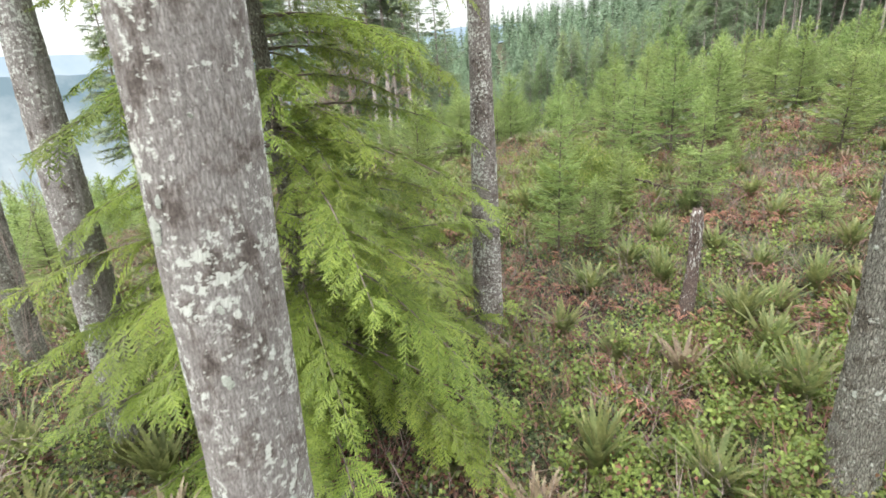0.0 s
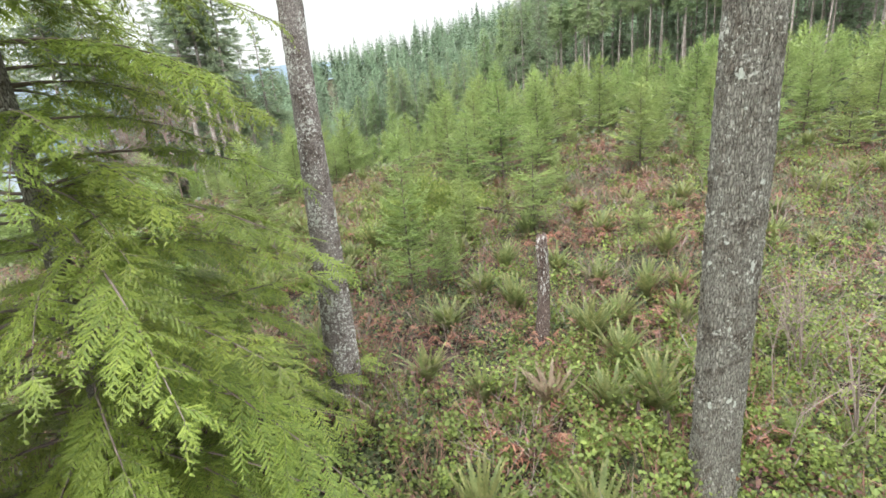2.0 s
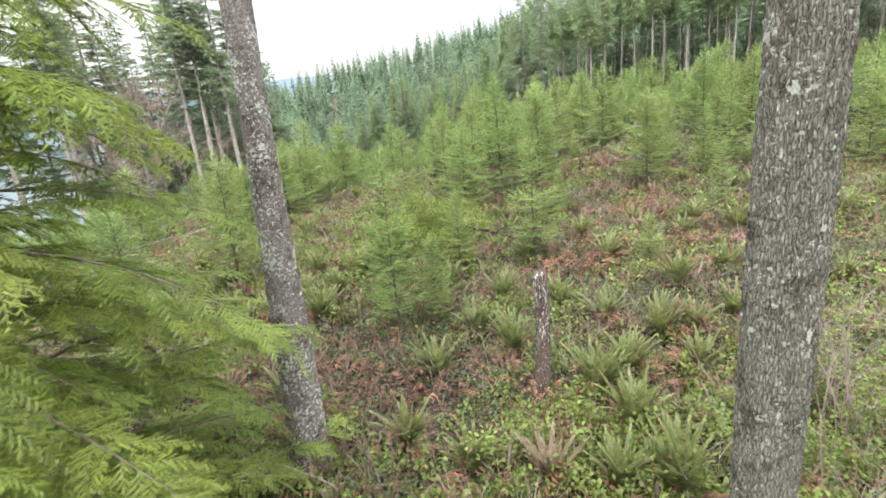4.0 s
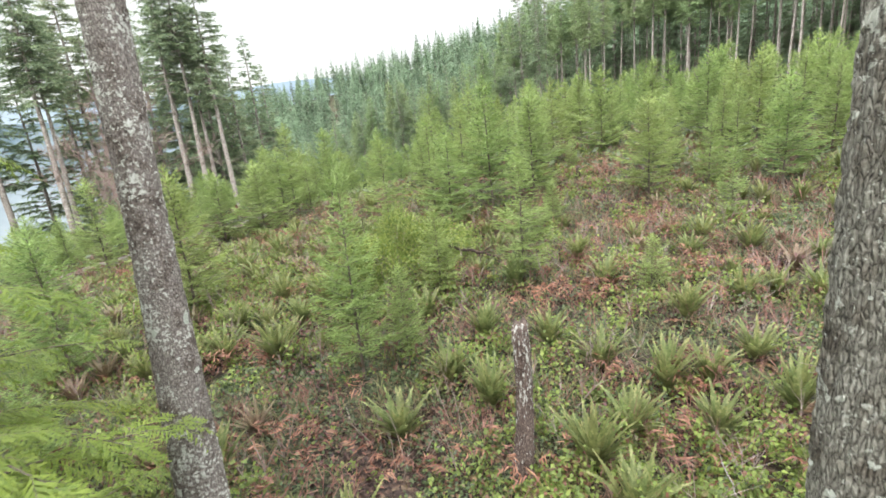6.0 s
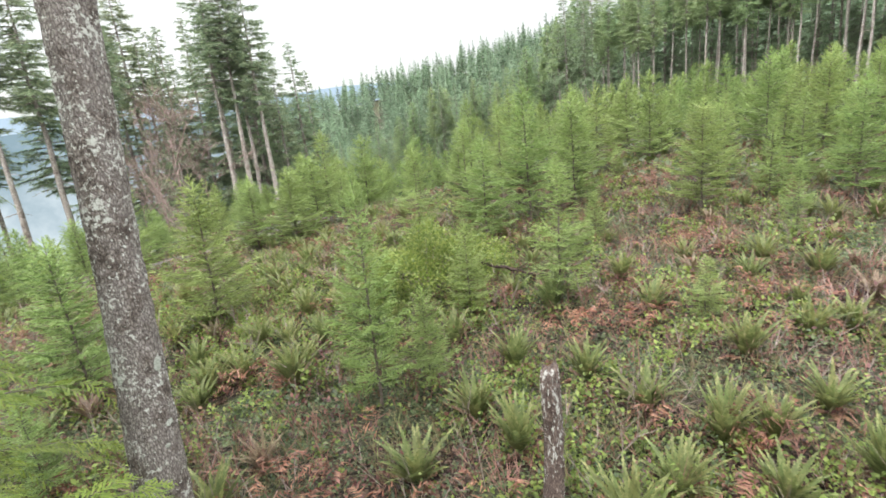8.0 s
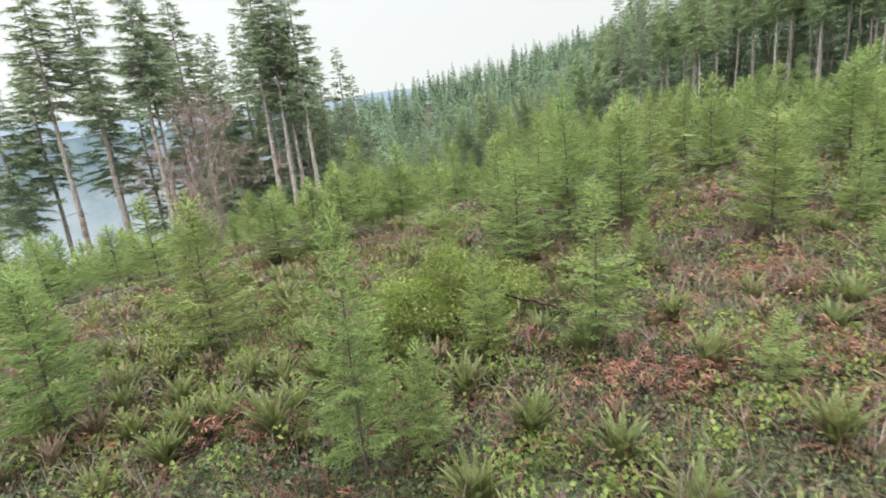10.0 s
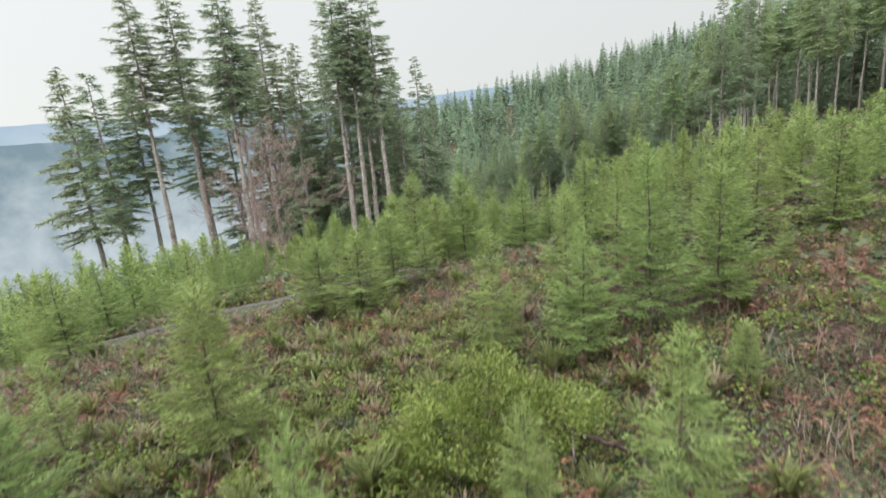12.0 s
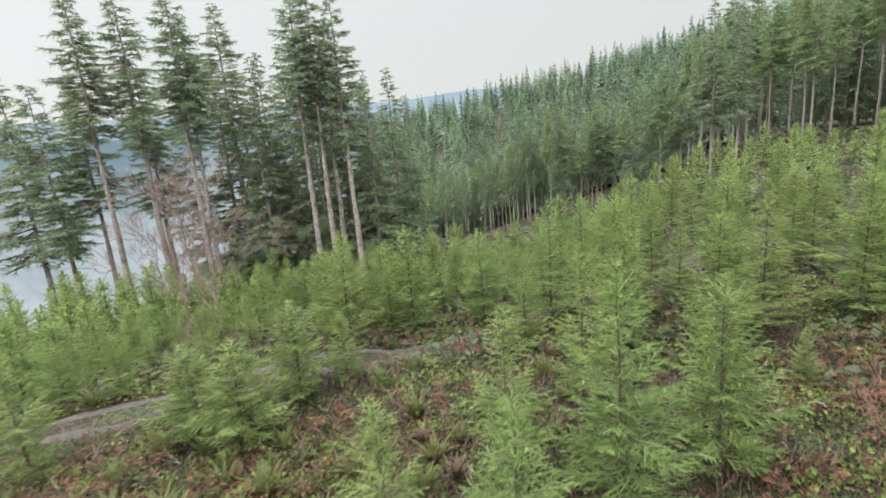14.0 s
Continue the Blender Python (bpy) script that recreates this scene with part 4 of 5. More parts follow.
def forest_edge():
    rng = np.random.default_rng(81)
    spots = []
    for k in range(150):
        b = 14 + 72 * (k + rng.random()) / 150
        r = np.interp(b, [14, 22, 37, 52, 90], [118, 112, 96, 62, 52]) + rng.random() ** 1.5 * np.interp(b, [30, 50], [18, 42])
        x, y = 5 + r * math.sin(radians(b)), 8 + r * math.cos(radians(b))
        crest = 5 + r * math.tan(radians(np.interp(b, [14, 25, 41, 49, 58, 90], [-1.2, 2.0, 4.8, 8.0, 14.0, 16.0]))) - ground_z(x, y)
        tall = min(27.0, max(11.0, crest)) if k > 67 else rng.uniform(9.0, 13.0) + 5 * (k / 67) ** 3
        spots.append((x, y, tall * rng.uniform(0.82, 1.05)))
    return spots


SPOTS = forest_edge()
spread_copies(EDGE, SPOTS[68:], [25.0, 23.0], "firs along the forest edge", ["tall yellow-green forest fir with bare grey lower stem"], "tree")
rng_back = np.random.default_rng(82)
BEHIND = []
for k in range(44):
    bb, rr = radians(47 + 42 * (k + rng_back.random()) / 44), rng_back.uniform(14, 34)
    rr += np.interp(math.degrees(bb), [37, 52, 90], [96, 62, 52])
    BEHIND.append((5 + rr * math.sin(bb), 8 + rr * math.cos(bb), rng_back.uniform(13, 19)))
spread_copies(BACK, BEHIND, [20.0], "firs along the forest edge", ["dark fir deeper in the forest"], "tree")
FOOT = []
for k in range(75):
    bb = 13 + 36 * (k + rng_back.random()) / 75
    rr = np.interp(bb, [14, 22, 37, 52], [118, 110, 92, 64]) - rng_back.uniform(2, 22)
    FOOT.append((5 + rr * math.sin(radians(bb)), 8 + rr * math.cos(radians(bb)), rng_back.uniform(12.5, 17.0)))
spread_copies(DEEP, SPOTS[:68], [25.0, 23.0], "firs along the forest edge", ["dark forest fir with a bare lower stem"], "tree")
spread_copies(DEEP + EDGE, FOOT, [25.0, 23.0, 25.0, 23.0], "firs along the forest edge", ["dark forest fir with a long bare stem"], "tree", False)


def far_wood():
    """The wood on the hill, too many trees to count, as one thing."""
    rng = np.random.default_rng(91)
    kinds = []
    for q in range(8):
        g = Geo()
        segs = []
        z = 0.16
        fine = q < 4
        while z < 0.985:
            f = (z - 0.16) / 0.84
            for k in range(7):
                az = rng.random() * 6.28
                L = 0.2 * ((1 - f) ** 0.85 + 0.02) * rng.uniform(0.55, 1.15)
                a = np.array([0, 0, z + rng.normal(0, 0.006)])
                e = a + np.array([math.cos(az) * L, math.sin(az) * L, (-0.5 + 0.7 * f) * L])
                for s0, s1 in (((0.1, 0.6), (0.5, 1.0)) if fine else ((0.1, 1.0),)):
                    segs.append(np.concatenate([a + (e - a) * s0, a + (e - a) * s1]))
                for sg in (-0.8, 0.8, -0.5) if fine else (-0.6, 0.6):
                    p0 = a + (e - a) * rng.uniform(0.35, 0.8)
                    segs.append(np.concatenate([p0, p0 + np.array([math.cos(az + sg), math.sin(az + sg), -0.45]) * L * 0.42]))
            z += rng.uniform(0.024, 0.042) if fine else rng.uniform(0.03, 0.05)
        segs.append(np.array([0, 0, 0.94, 0, 0, 1.0]))
        sprays(g, np.array(segs), rng, 0.032 if fine else 0.046, 1.1, 0.35, 0)
        kinds.append(np.concatenate(g.v))
    out, stems, slope = Geo(), Geo(), Geo()
    count = 0
    while count < 2060:
        b = rng.uniform(8, 88)
        low = count >= 1940
        if low:
            b = rng.uniform(-58, 14)
        r = 120 + 200 * rng.random() ** 0.9
        edge = np.interp(b, [14, 22, 37, 52, 90], [132, 128, 118, 106, 98])
        if r < edge:
            r = edge + rng.random() * 40
        if b < 48 and count % 5 == 0:
            r = edge - rng.uniform(4, 16)
        if low:
            r = 60 + 50 * rng.random()
        x, y = 5 + r * math.sin(radians(b)), 8 + r * math.cos(radians(b))
        h = rng.uniform(10, 15.5) + 4 * rng.random() ** 3
        z = ground_z(x, y)
        if low:
            h = max(3.5, min(rng.uniform(6, 15), (6 - 0.19 * r - z) * rng.uniform(0.7, 1.15)))
        k = kinds[count % 4 + (4 if r > 190 else 0)]
        a = rng.random() * 6.28
        c, s = math.cos(a), math.sin(a)
        w = rng.uniform(0.85, 1.2)
        v = np.stack([(k[:, 0] * c - k[:, 1] * s) * h * w + x, (k[:, 0] * s + k[:, 1] * c) * h * w + y, k[:, 2] * h + z], -1)
        (slope if low else out).add(v, np.arange(len(v)).reshape(-1, 3))
        stems.tube(np.array([[x, y, z - 0.5], [x, y, z + h * 0.6]]), [0.25, 0.1], 4)
        count += 1
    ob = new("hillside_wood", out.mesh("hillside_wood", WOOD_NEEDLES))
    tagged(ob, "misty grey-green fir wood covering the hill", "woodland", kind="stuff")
    part("stems", stems, FIR_BARK, ob)
    ob = new("slope_wood", slope.mesh("slope_wood", OLD_NEEDLES))
    tagged(ob, "dark firs crowding the slope above the valley", "woodland", kind="stuff")


far_wood()


# ---- leafless trees and saplings ----
def bare_tree(name, x, y, h, seed, material, label, levels=4, spread=0.55, r0=0.05, kids=3, category="tree", group=""):
    """A leafless tree: limbs that fork into ever finer twigs."""
    rng = np.random.default_rng(seed)
    ob = new(name)

    made = []

    def grow(g, p, d, ln, r, lev, holder):
        mid = p + d * ln * 0.5 + rng.normal(0, 0.03, 3) * ln
        q = p + d * ln
        g.tube(np.array([p, mid, q]), [r, r * 0.8, r * 0.6], 5 if lev > 1 else 3)
        if lev == 0:
            return
        for k in range(kids + (1 if lev > 1 else 0)):
            s = rng.uniform(0.35, 1.0)
            nd = unit(d + rng.normal(0, spread, 3) + np.array([0, 0, 0.12]))
            fork = mid + (q - mid) * (2 * s - 1) if s > 0.5 else p + (mid - p) * (2 * s)
            split = lev == levels or (levels <= 3 and lev == levels - 1)
            limb = Geo() if split else g
            kid = len(made) if split else holder
            if split:
                made.append(("branch" if lev == levels else "twig", limb, holder))
            grow(limb, fork, nd, ln * rng.uniform(0.5, 0.75), max(r * 0.6, 0.0008 * h), lev - 1, kid)

    stem = Geo()
    grow(stem, np.array([0, 0, -0.1]), unit(np.array([rng.normal(0, 0.06), rng.normal(0, 0.06), 1.0])), h * 0.45, r0, levels, None)
    part("stem", stem, material, ob)
    parts = []
    for kind, limb, holder in made:
        parts.append(part(kind, limb, material, ob if holder is None else parts[holder]))
    ob.location = (x, y, ground_z(x, y))
    return tagged(ob, label, category, group)


for k, (mx, my, mh) in enumerate([(4.3, 29.5, 9.6), (3.2, 30.3, 8.8), (5.2, 31.0, 8.2), (2.4, 31.5, 7.6), (4.0, 32.6, 7.0)]):
    bare_tree("maple_tree", mx, my, mh, 101 + k, MAPLE_TWIGS, "leafless reddish maple with fine twigs", 6, 0.45, 0.035, 2, "tree", "bare maples by the tall firs")
for n, (sx, sy, sh) in enumerate([(-3.2, 6.6, 3.6), (-3.5, 6.0, 3.0), (-2.9, 9.0, 4.2), (5.6, 2.55, 2.2), (5.9, 2.9, 1.9), (5.3, 2.2, 1.8), (6.4, 2.7, 2.0)]):
    bare_tree("sapling", sx, sy, sh, 110 + n, TWIGS, "thin leafless grey sapling", 3, 0.3, 0.0065, 2, "sapling", "thin saplings")



def leafy_sapling(x, y, h, seed):
    """A thin shrub with a loose veil of small yellow-green leaves."""
    rng = np.random.default_rng(seed)
    ob = new("leafy_sapling")
    wood, leaf = Geo(), Geo()
    tips = []
    for k in range(7):
        az, sp = rng.random() * 6.28, rng.uniform(0.12, 0.4)
        t = np.linspace(0, 1, 5)
        p = np.stack([math.cos(az) * sp * t ** 1.4 * h, math.sin(az) * sp * t ** 1.4 * h, t * h * rng.uniform(0.6, 1.0) - 0.03], -1)
        wood.tube(p, np.linspace(0.012, 0.003, 5), 4)
        for j in range(9):
            q = p[rng.integers(2, 5)]
            e = q + rng.normal(0, 0.2, 3) + [0, 0, 0.06]
            wood.tube(np.array([q, e]), [0.004, 0.002], 3)
            tips.append((q, e))
    n = 450
    i = rng.integers(0, len(tips), n)
    a = np.array([tips[k][0] for k in i])
    e = np.array([tips[k][1] for k in i])
    base = a + (e - a) * rng.uniform(0.3, 1.05, n)[:, None] + rng.normal(0, 0.03, (n, 3))
    way = unit(rng.normal(0, 1, (n, 3)))
    across = unit(np.cross(way, rng.normal(0, 0.4, (n, 3)) + [0, 0, 1.0]))
    ln = rng.uniform(0.03, 0.06, n)
    leaf.leaves(base, way, across, np.cross(across, way), ln, ln * 0.6)
    part("stem", wood, TWIGS, ob)
    part("leaves", leaf, BUSH_LEAF, ob, "sparse yellow-green leaves")
    ob.location = (x, y, ground_z(x, y))
    tagged(ob, "thin shrub with sparse yellow-green leaves", "shrub", "leafy shrubs by the thick trunk")


for n, (sx, sy, sh) in enumerate([(6.9, 2.7, 1.7), (7.6, 3.1, 1.5), (6.2, 1.9, 1.5), (-3.3, 5.0, 1.2)]):
    leafy_sapling(sx, sy, sh, 130 + n)

# ---- undergrowth ----
def patchy(x, y, seed, size):
    """Smooth patches from 0 to 1 over the ground."""
    rng = np.random.default_rng(seed)
    v = np.zeros_like(np.asarray(x, float))
    for k in range(7):
        a, f, p = rng.random() * 6.28, (0.6 + rng.random()) * 6.28 / size, rng.random() * 6.28
        v = v + np.sin((x * math.cos(a) + y * math.sin(a)) * f + p)
    return 0.5 + 0.5 * np.tanh(v / 2.2)


def field(rng, count, near_y=-1.0):
    """Random spots on the clearing, thinning out with distance."""
    r = 1.5 + 30 * rng.random(count) ** 0.9
    a = np.radians(rng.uniform(-36, 96, count))
    x, y = 0.2 + r * np.sin(a), -1.2 + r * np.cos(a)
    road = np.abs(y - np.interp(x, [-16, -8, -2, 3.8, 10.4, 15, 22, 32], [27.5, 25.4, 23.2, 21.9, 21.7, 22.4, 24, 26])) < 0.95
    keep = ~road
    return x[keep], y[keep], r[keep]


def sprigs(name, seed, count, leaves, size, tall, material, patch, cut, label, wide=0.55, lush=0.0):
    """Low shrubs: leaf sprays at many heights over the soil."""
    rng = np.random.default_rng(seed)
    x, y, r = field(rng, count)
    near = np.exp(-(((x - 4.8) / 3.2) ** 2 + ((y - 3.2) / 2.2) ** 2))
    keep = patchy(x, y, patch[0], patch[1]) + lush * near > cut
    x, y, r = x[keep], y[keep], r[keep]
    if lush > 0:
        x = np.concatenate([x, rng.normal(4.9, 1.7, 7000)])
        y = np.concatenate([y, rng.normal(3.1, 1.2, 7000)])
        r = np.concatenate([r, np.full(7000, 3.0)])
        x = np.concatenate([x, rng.normal(6.0, 2.6, 6500)])
        y = np.concatenate([y, rng.normal(13.2, 2.2, 6500)])
        r = np.concatenate([r, np.full(6500, 8.0)])
    if lush > 0:
        keep = patchy(x, y, patch[0] + 90, 0.8) > rng.uniform(0.2, 0.5, len(x))
        x, y, r = x[keep], y[keep], r[keep]
    top = tall * rng.uniform(0.25, 1.0, len(x)) * (0.35 + 1.4 * patchy(x, y, patch[0] + 50, 0.85) ** 2)
    idx = np.repeat(np.arange(len(x)), leaves)
    n = len(idx)
    grow = (1 + r / 22)[idx]
    off = rng.normal(0, 0.06, (n, 2)) * grow[:, None]
    px, py = x[idx] + off[:, 0], y[idx] + off[:, 1]
    pz = land(px, py) + top[idx] * rng.uniform(0.35, 1.0, n)
    az = rng.random(n) * 6.28
    way = unit(np.stack([np.cos(az), np.sin(az), rng.normal(0.55, 0.5, n)], -1))
    across = unit(np.cross(way, rng.normal(0, 0.45, (n, 3)) + np.array([0, 0, 1.0])))
    up = np.cross(across, way)
    g = Geo()
    ln = size * rng.uniform(0.6, 1.3, n) * grow
    g.leaves(np.stack([px, py, pz], -1), way, across, up, ln, ln * wide)
    ob = new(name, g.mesh(name, material))
    tagged(ob, label, "undergrowth", kind="stuff")


sprigs("leaf_litter", 201, 12000, 5, 0.06, 0.05, LITTER, (301, 3.0), 0.0, "red-brown dead leaves lying on the soil")
sprigs("salal_shrubs", 202, 44000, 11, 0.047, 0.38, SALAL, (302, 3.2), 0.56, "glossy bright green salal leaves covering the ground", wide=0.68, lush=0.9)
sprigs("burgundy_shrubs", 206, 15000, 8, 0.05, 0.3, RED_LEAF, (307, 1.9), 0.72, "low shrubs with dull wine-red winter leaves")
sprigs("trailing_shrubs", 203, 50000, 8, 0.042, 0.22, DULL_LEAF, (303, 3.0), 0.16, "dull grey-green trailing bramble leaves", lush=-0.5)


def far_scrub():
    """Coarse low growth under the plantation, farther off."""
    rng = np.random.default_rng(204)
    r = 22 + 58 * rng.random(11000)
    a = np.radians(rng.uniform(-40, 98, 11000))
    x, y = r * np.sin(a), r * np.cos(a)
    idx = np.repeat(np.arange(len(x)), 6)
    n = len(idx)
    px, py = x[idx] + rng.normal(0, 0.25, n), y[idx] + rng.normal(0, 0.25, n)
    away = np.abs(py - np.interp(px, [-16, -8, -2, 3.8, 10.4, 15, 22, 32], [27.5, 25.4, 23.2, 21.9, 21.7, 22.4, 24, 26])) > 0.95
    px, py, n = px[away], py[away], int(away.sum())
    az = rng.random(n) * 6.28
    way = unit(np.stack([np.cos(az), np.sin(az), rng.normal(0.3, 0.5, n)], -1))
    across = unit(np.cross(way, rng.normal(0, 0.4, (n, 3)) + np.array([0, 0, 1.0])))
    ln = rng.uniform(0.12, 0.3, n) * (0.6 + np.hypot(px, py) / 45)
    g = Geo()
    g.leaves(np.stack([px, py, land(px, py) + rng.uniform(0.0, 0.35, n)], -1), way, across, np.cross(across, way), ln, ln * 0.6)
    ob = new("far_scrub", g.mesh("far_scrub", DULL_LEAF))
    tagged(ob, "low scrub and brambles under the plantation", "undergrowth", kind="stuff")


far_scrub()


def dead_bracken():
    """Collapsed rust-coloured fronds in patches."""
    rng = np.random.default_rng(205)
    x, y, r = field(rng, 26000)
    spots = [(11.4, 7.0, 1.3), (17.5, 14.6, 1.6), (9.6, 8.3, 0.9), (10.5, 12.5, 0.8), (13.0, 9.3, 1.2), (3.0, 19.0, 1.4), (6.2, 17.3, 1.3), (10.5, 23.4, 1.2), (2.6, 6.6, 0.4), (8.4, 8.2, 0.6), (9.2, 7.9, 0.7), (7.9, 9.9, 0.5), (3.7, 10.1, 0.6), (18.5, 15.2, 1.1),
             (7.4, 5.9, 0.35), (7.9, 5.2, 0.4), (3.6, 7.3, 0.5), (4.2, 6.4, 0.45), (6.8, 4.5, 0.4), (5.3, 11.8, 0.5), (3.9, 18.6, 1.0), (8.2, 18.0, 0.9),
             (14.5, 13.4, 0.9), (0.4, 16.7, 1.0), (7.6, 16.8, 0.7), (10.8, 17.8, 0.7), (13.2, 22.0, 0.8)]
    near = np.min([np.hypot(x - a, y - b) / c for a, b, c in spots], axis=0)
    keep = (near < rng.uniform(0.3, 1.15, len(x))) & (rng.random(len(x)) < 0.85) | ((patchy(x, y, 304, 1.7) > 0.88) & (rng.random(len(x)) < 0.3))
    x, y, r = x[keep], y[keep], r[keep]
    g = Geo()
    k = 20
    n = len(x)
    az = rng.random(n) * 6.28
    d = np.stack([np.cos(az), np.sin(az), np.zeros(n)], -1)
    sd = np.stack([-np.sin(az), np.cos(az), np.zeros(n)], -1)
    L = rng.uniform(0.16, 0.36, n) * (1 + r / 30)
    z0 = land(x, y) + rng.uniform(0.05, 0.3, n)
    for j in range(k):
        s = (j // 2 + 0.6) / (k / 2)
        side = 1 if j % 2 else -1
        base = np.stack([x, y, z0], -1) + d * (L * s)[:, None] + np.array([0, 0, 1]) * (0.14 * np.sin(s * 3) - 0.3 * s * s * L)[:, None]
        w = unit(d * 0.5 + sd * side + rng.normal(0, 0.35, (n, 3)) - np.array([0, 0, 0.2]))
        g.blades(base, w, unit(np.cross(w, rng.normal(0, 0.5, (n, 3)) + [0, 0, 1.0])), L * 0.36 * (1.1 - s) + 0.02, 0.022 * np.ones(n))
    ob = new("dead_bracken", g.mesh("dead_bracken", BRACKEN))
    tagged(ob, "collapsed rust-red dead bracken fronds", "undergrowth", kind="stuff")


dead_bracken()


def dry_stems(name, seed, count, material, patch, cut, tall, label):
    """Bare twigs and dry stalks sticking up between the shrubs."""
    rng = np.random.default_rng(seed)
    x, y, r = field(rng, count)
    keep = patchy(x, y, patch[0], patch[1]) > cut
    x, y, r = x[keep], y[keep], r[keep]
    n = len(x)
    g = Geo()
    z = land(x, y)
    ln = tall * rng.uniform(0.3, 1.0, n)
    way = unit(np.stack([rng.normal(0, 0.4, n), rng.normal(0, 0.4, n), np.ones(n)], -1))
    base = np.stack([x, y, z - 0.02], -1)
    for q in range(4):
        w = unit(way + rng.normal(0, 0.3 * (q > 0) + 0.02, (n, 3)))
        b = base + way * (ln * rng.uniform(0.25, 0.6, n) * (q > 0))[:, None]
        g.blades(b, w, unit(np.cross(w, rng.normal(0, 1, (n, 3)))), ln * (1.0 if q == 0 else 0.55), (0.008 if q == 0 else 0.006) * (1 + r / 12))
    ob = new(name, g.mesh(name, material))
    tagged(ob, label, "undergrowth", kind="stuff")


dry_stems("dry_stems", 207, 22000, RED_TWIGS, (305, 2.3), 0.45, 0.6, "bare red-brown twigs standing between low shrubs")
dry_stems("dry_grass", 208, 30000, GRASS, (308, 2.8), 0.5, 0.5, "tan dry grass stalks among the shrubs")
dry_stems("grey_brush", 210, 9000, TWIGS, (309, 2.0), 0.62, 0.9, "grey leafless brush twigs")


def frond(rng, g, az, L, el, limp=1.0):
    """One arching frond with narrow leaflets on both sides."""
    dh = np.array([math.cos(az), math.sin(az), 0])
    sd = np.array([-math.sin(az), math.cos(az), 0])
    curl = rng.uniform(0.2, 0.75) * limp
    m = 18
    s = np.linspace(0.1, 1, m)
    bend = el - curl * s ** 1.6
    step = np.diff(s, prepend=0.0)
    p = dh * np.cumsum(L * step * np.cos(bend))[:, None] + np.array([0, 0, 1]) * np.cumsum(L * step * np.sin(bend))[:, None]
    p = p + sd * (rng.normal(0, 0.1) * L * s ** 2)[:, None]
    d = unit(np.gradient(p, axis=0))
    wid = 0.05 * np.clip(s / 0.25, 0.3, 1) * np.clip((1.06 - s) / 0.6, 0, 1) ** 0.85 + 0.006
    tw = rng.normal(0, 0.3)
    nrm = np.cross(sd[None], d)
    for side in (1, -1):
        w = unit(sd * side + d * 0.4 + nrm * (0.12 * side * tw - 0.1) + rng.normal(0, 0.05, (m, 3)))
        g.blades(p, w, d, wid * rng.uniform(0.88, 1.1, m), np.full(m, L / m * 1.7))
    g.blades(p[:1], d[8:9], sd[None], np.array([L * 0.75]), np.array([0.009]))


def sword_fern(name, seed, fronds, length, material, rise, apart):
    """A crown of arching fronds over a skirt of dead ones; apart: every frond a part of its own."""
    rng = np.random.default_rng(seed)
    g, dead = Geo(), Geo()
    ob = new(name)
    for k in range(fronds):
        if apart:
            g = Geo()
        frond(rng, g, k * 2.4 + rng.normal(0, 0.3), length * rng.uniform(0.6, 1.15), radians(rng.uniform(rise - 18, rise + 12)))
        if apart:
            part("frond", g, material, ob)
    if not apart:
        part("fronds", g, material, ob)
    for k in range(9):
        if apart:
            dead = Geo()
        frond(rng, dead, k * 0.7 + rng.normal(0, 0.3), length * rng.uniform(0.5, 0.85), radians(rng.uniform(15, 35)), 1.1)
        if apart:
            part("dead_frond", dead, FERN_DEAD, ob, "withered rust-brown frond")
    if not apart:
        part("dead_fronds", dead, FERN_DEAD, ob, "withered rust-brown fronds")
    return ob


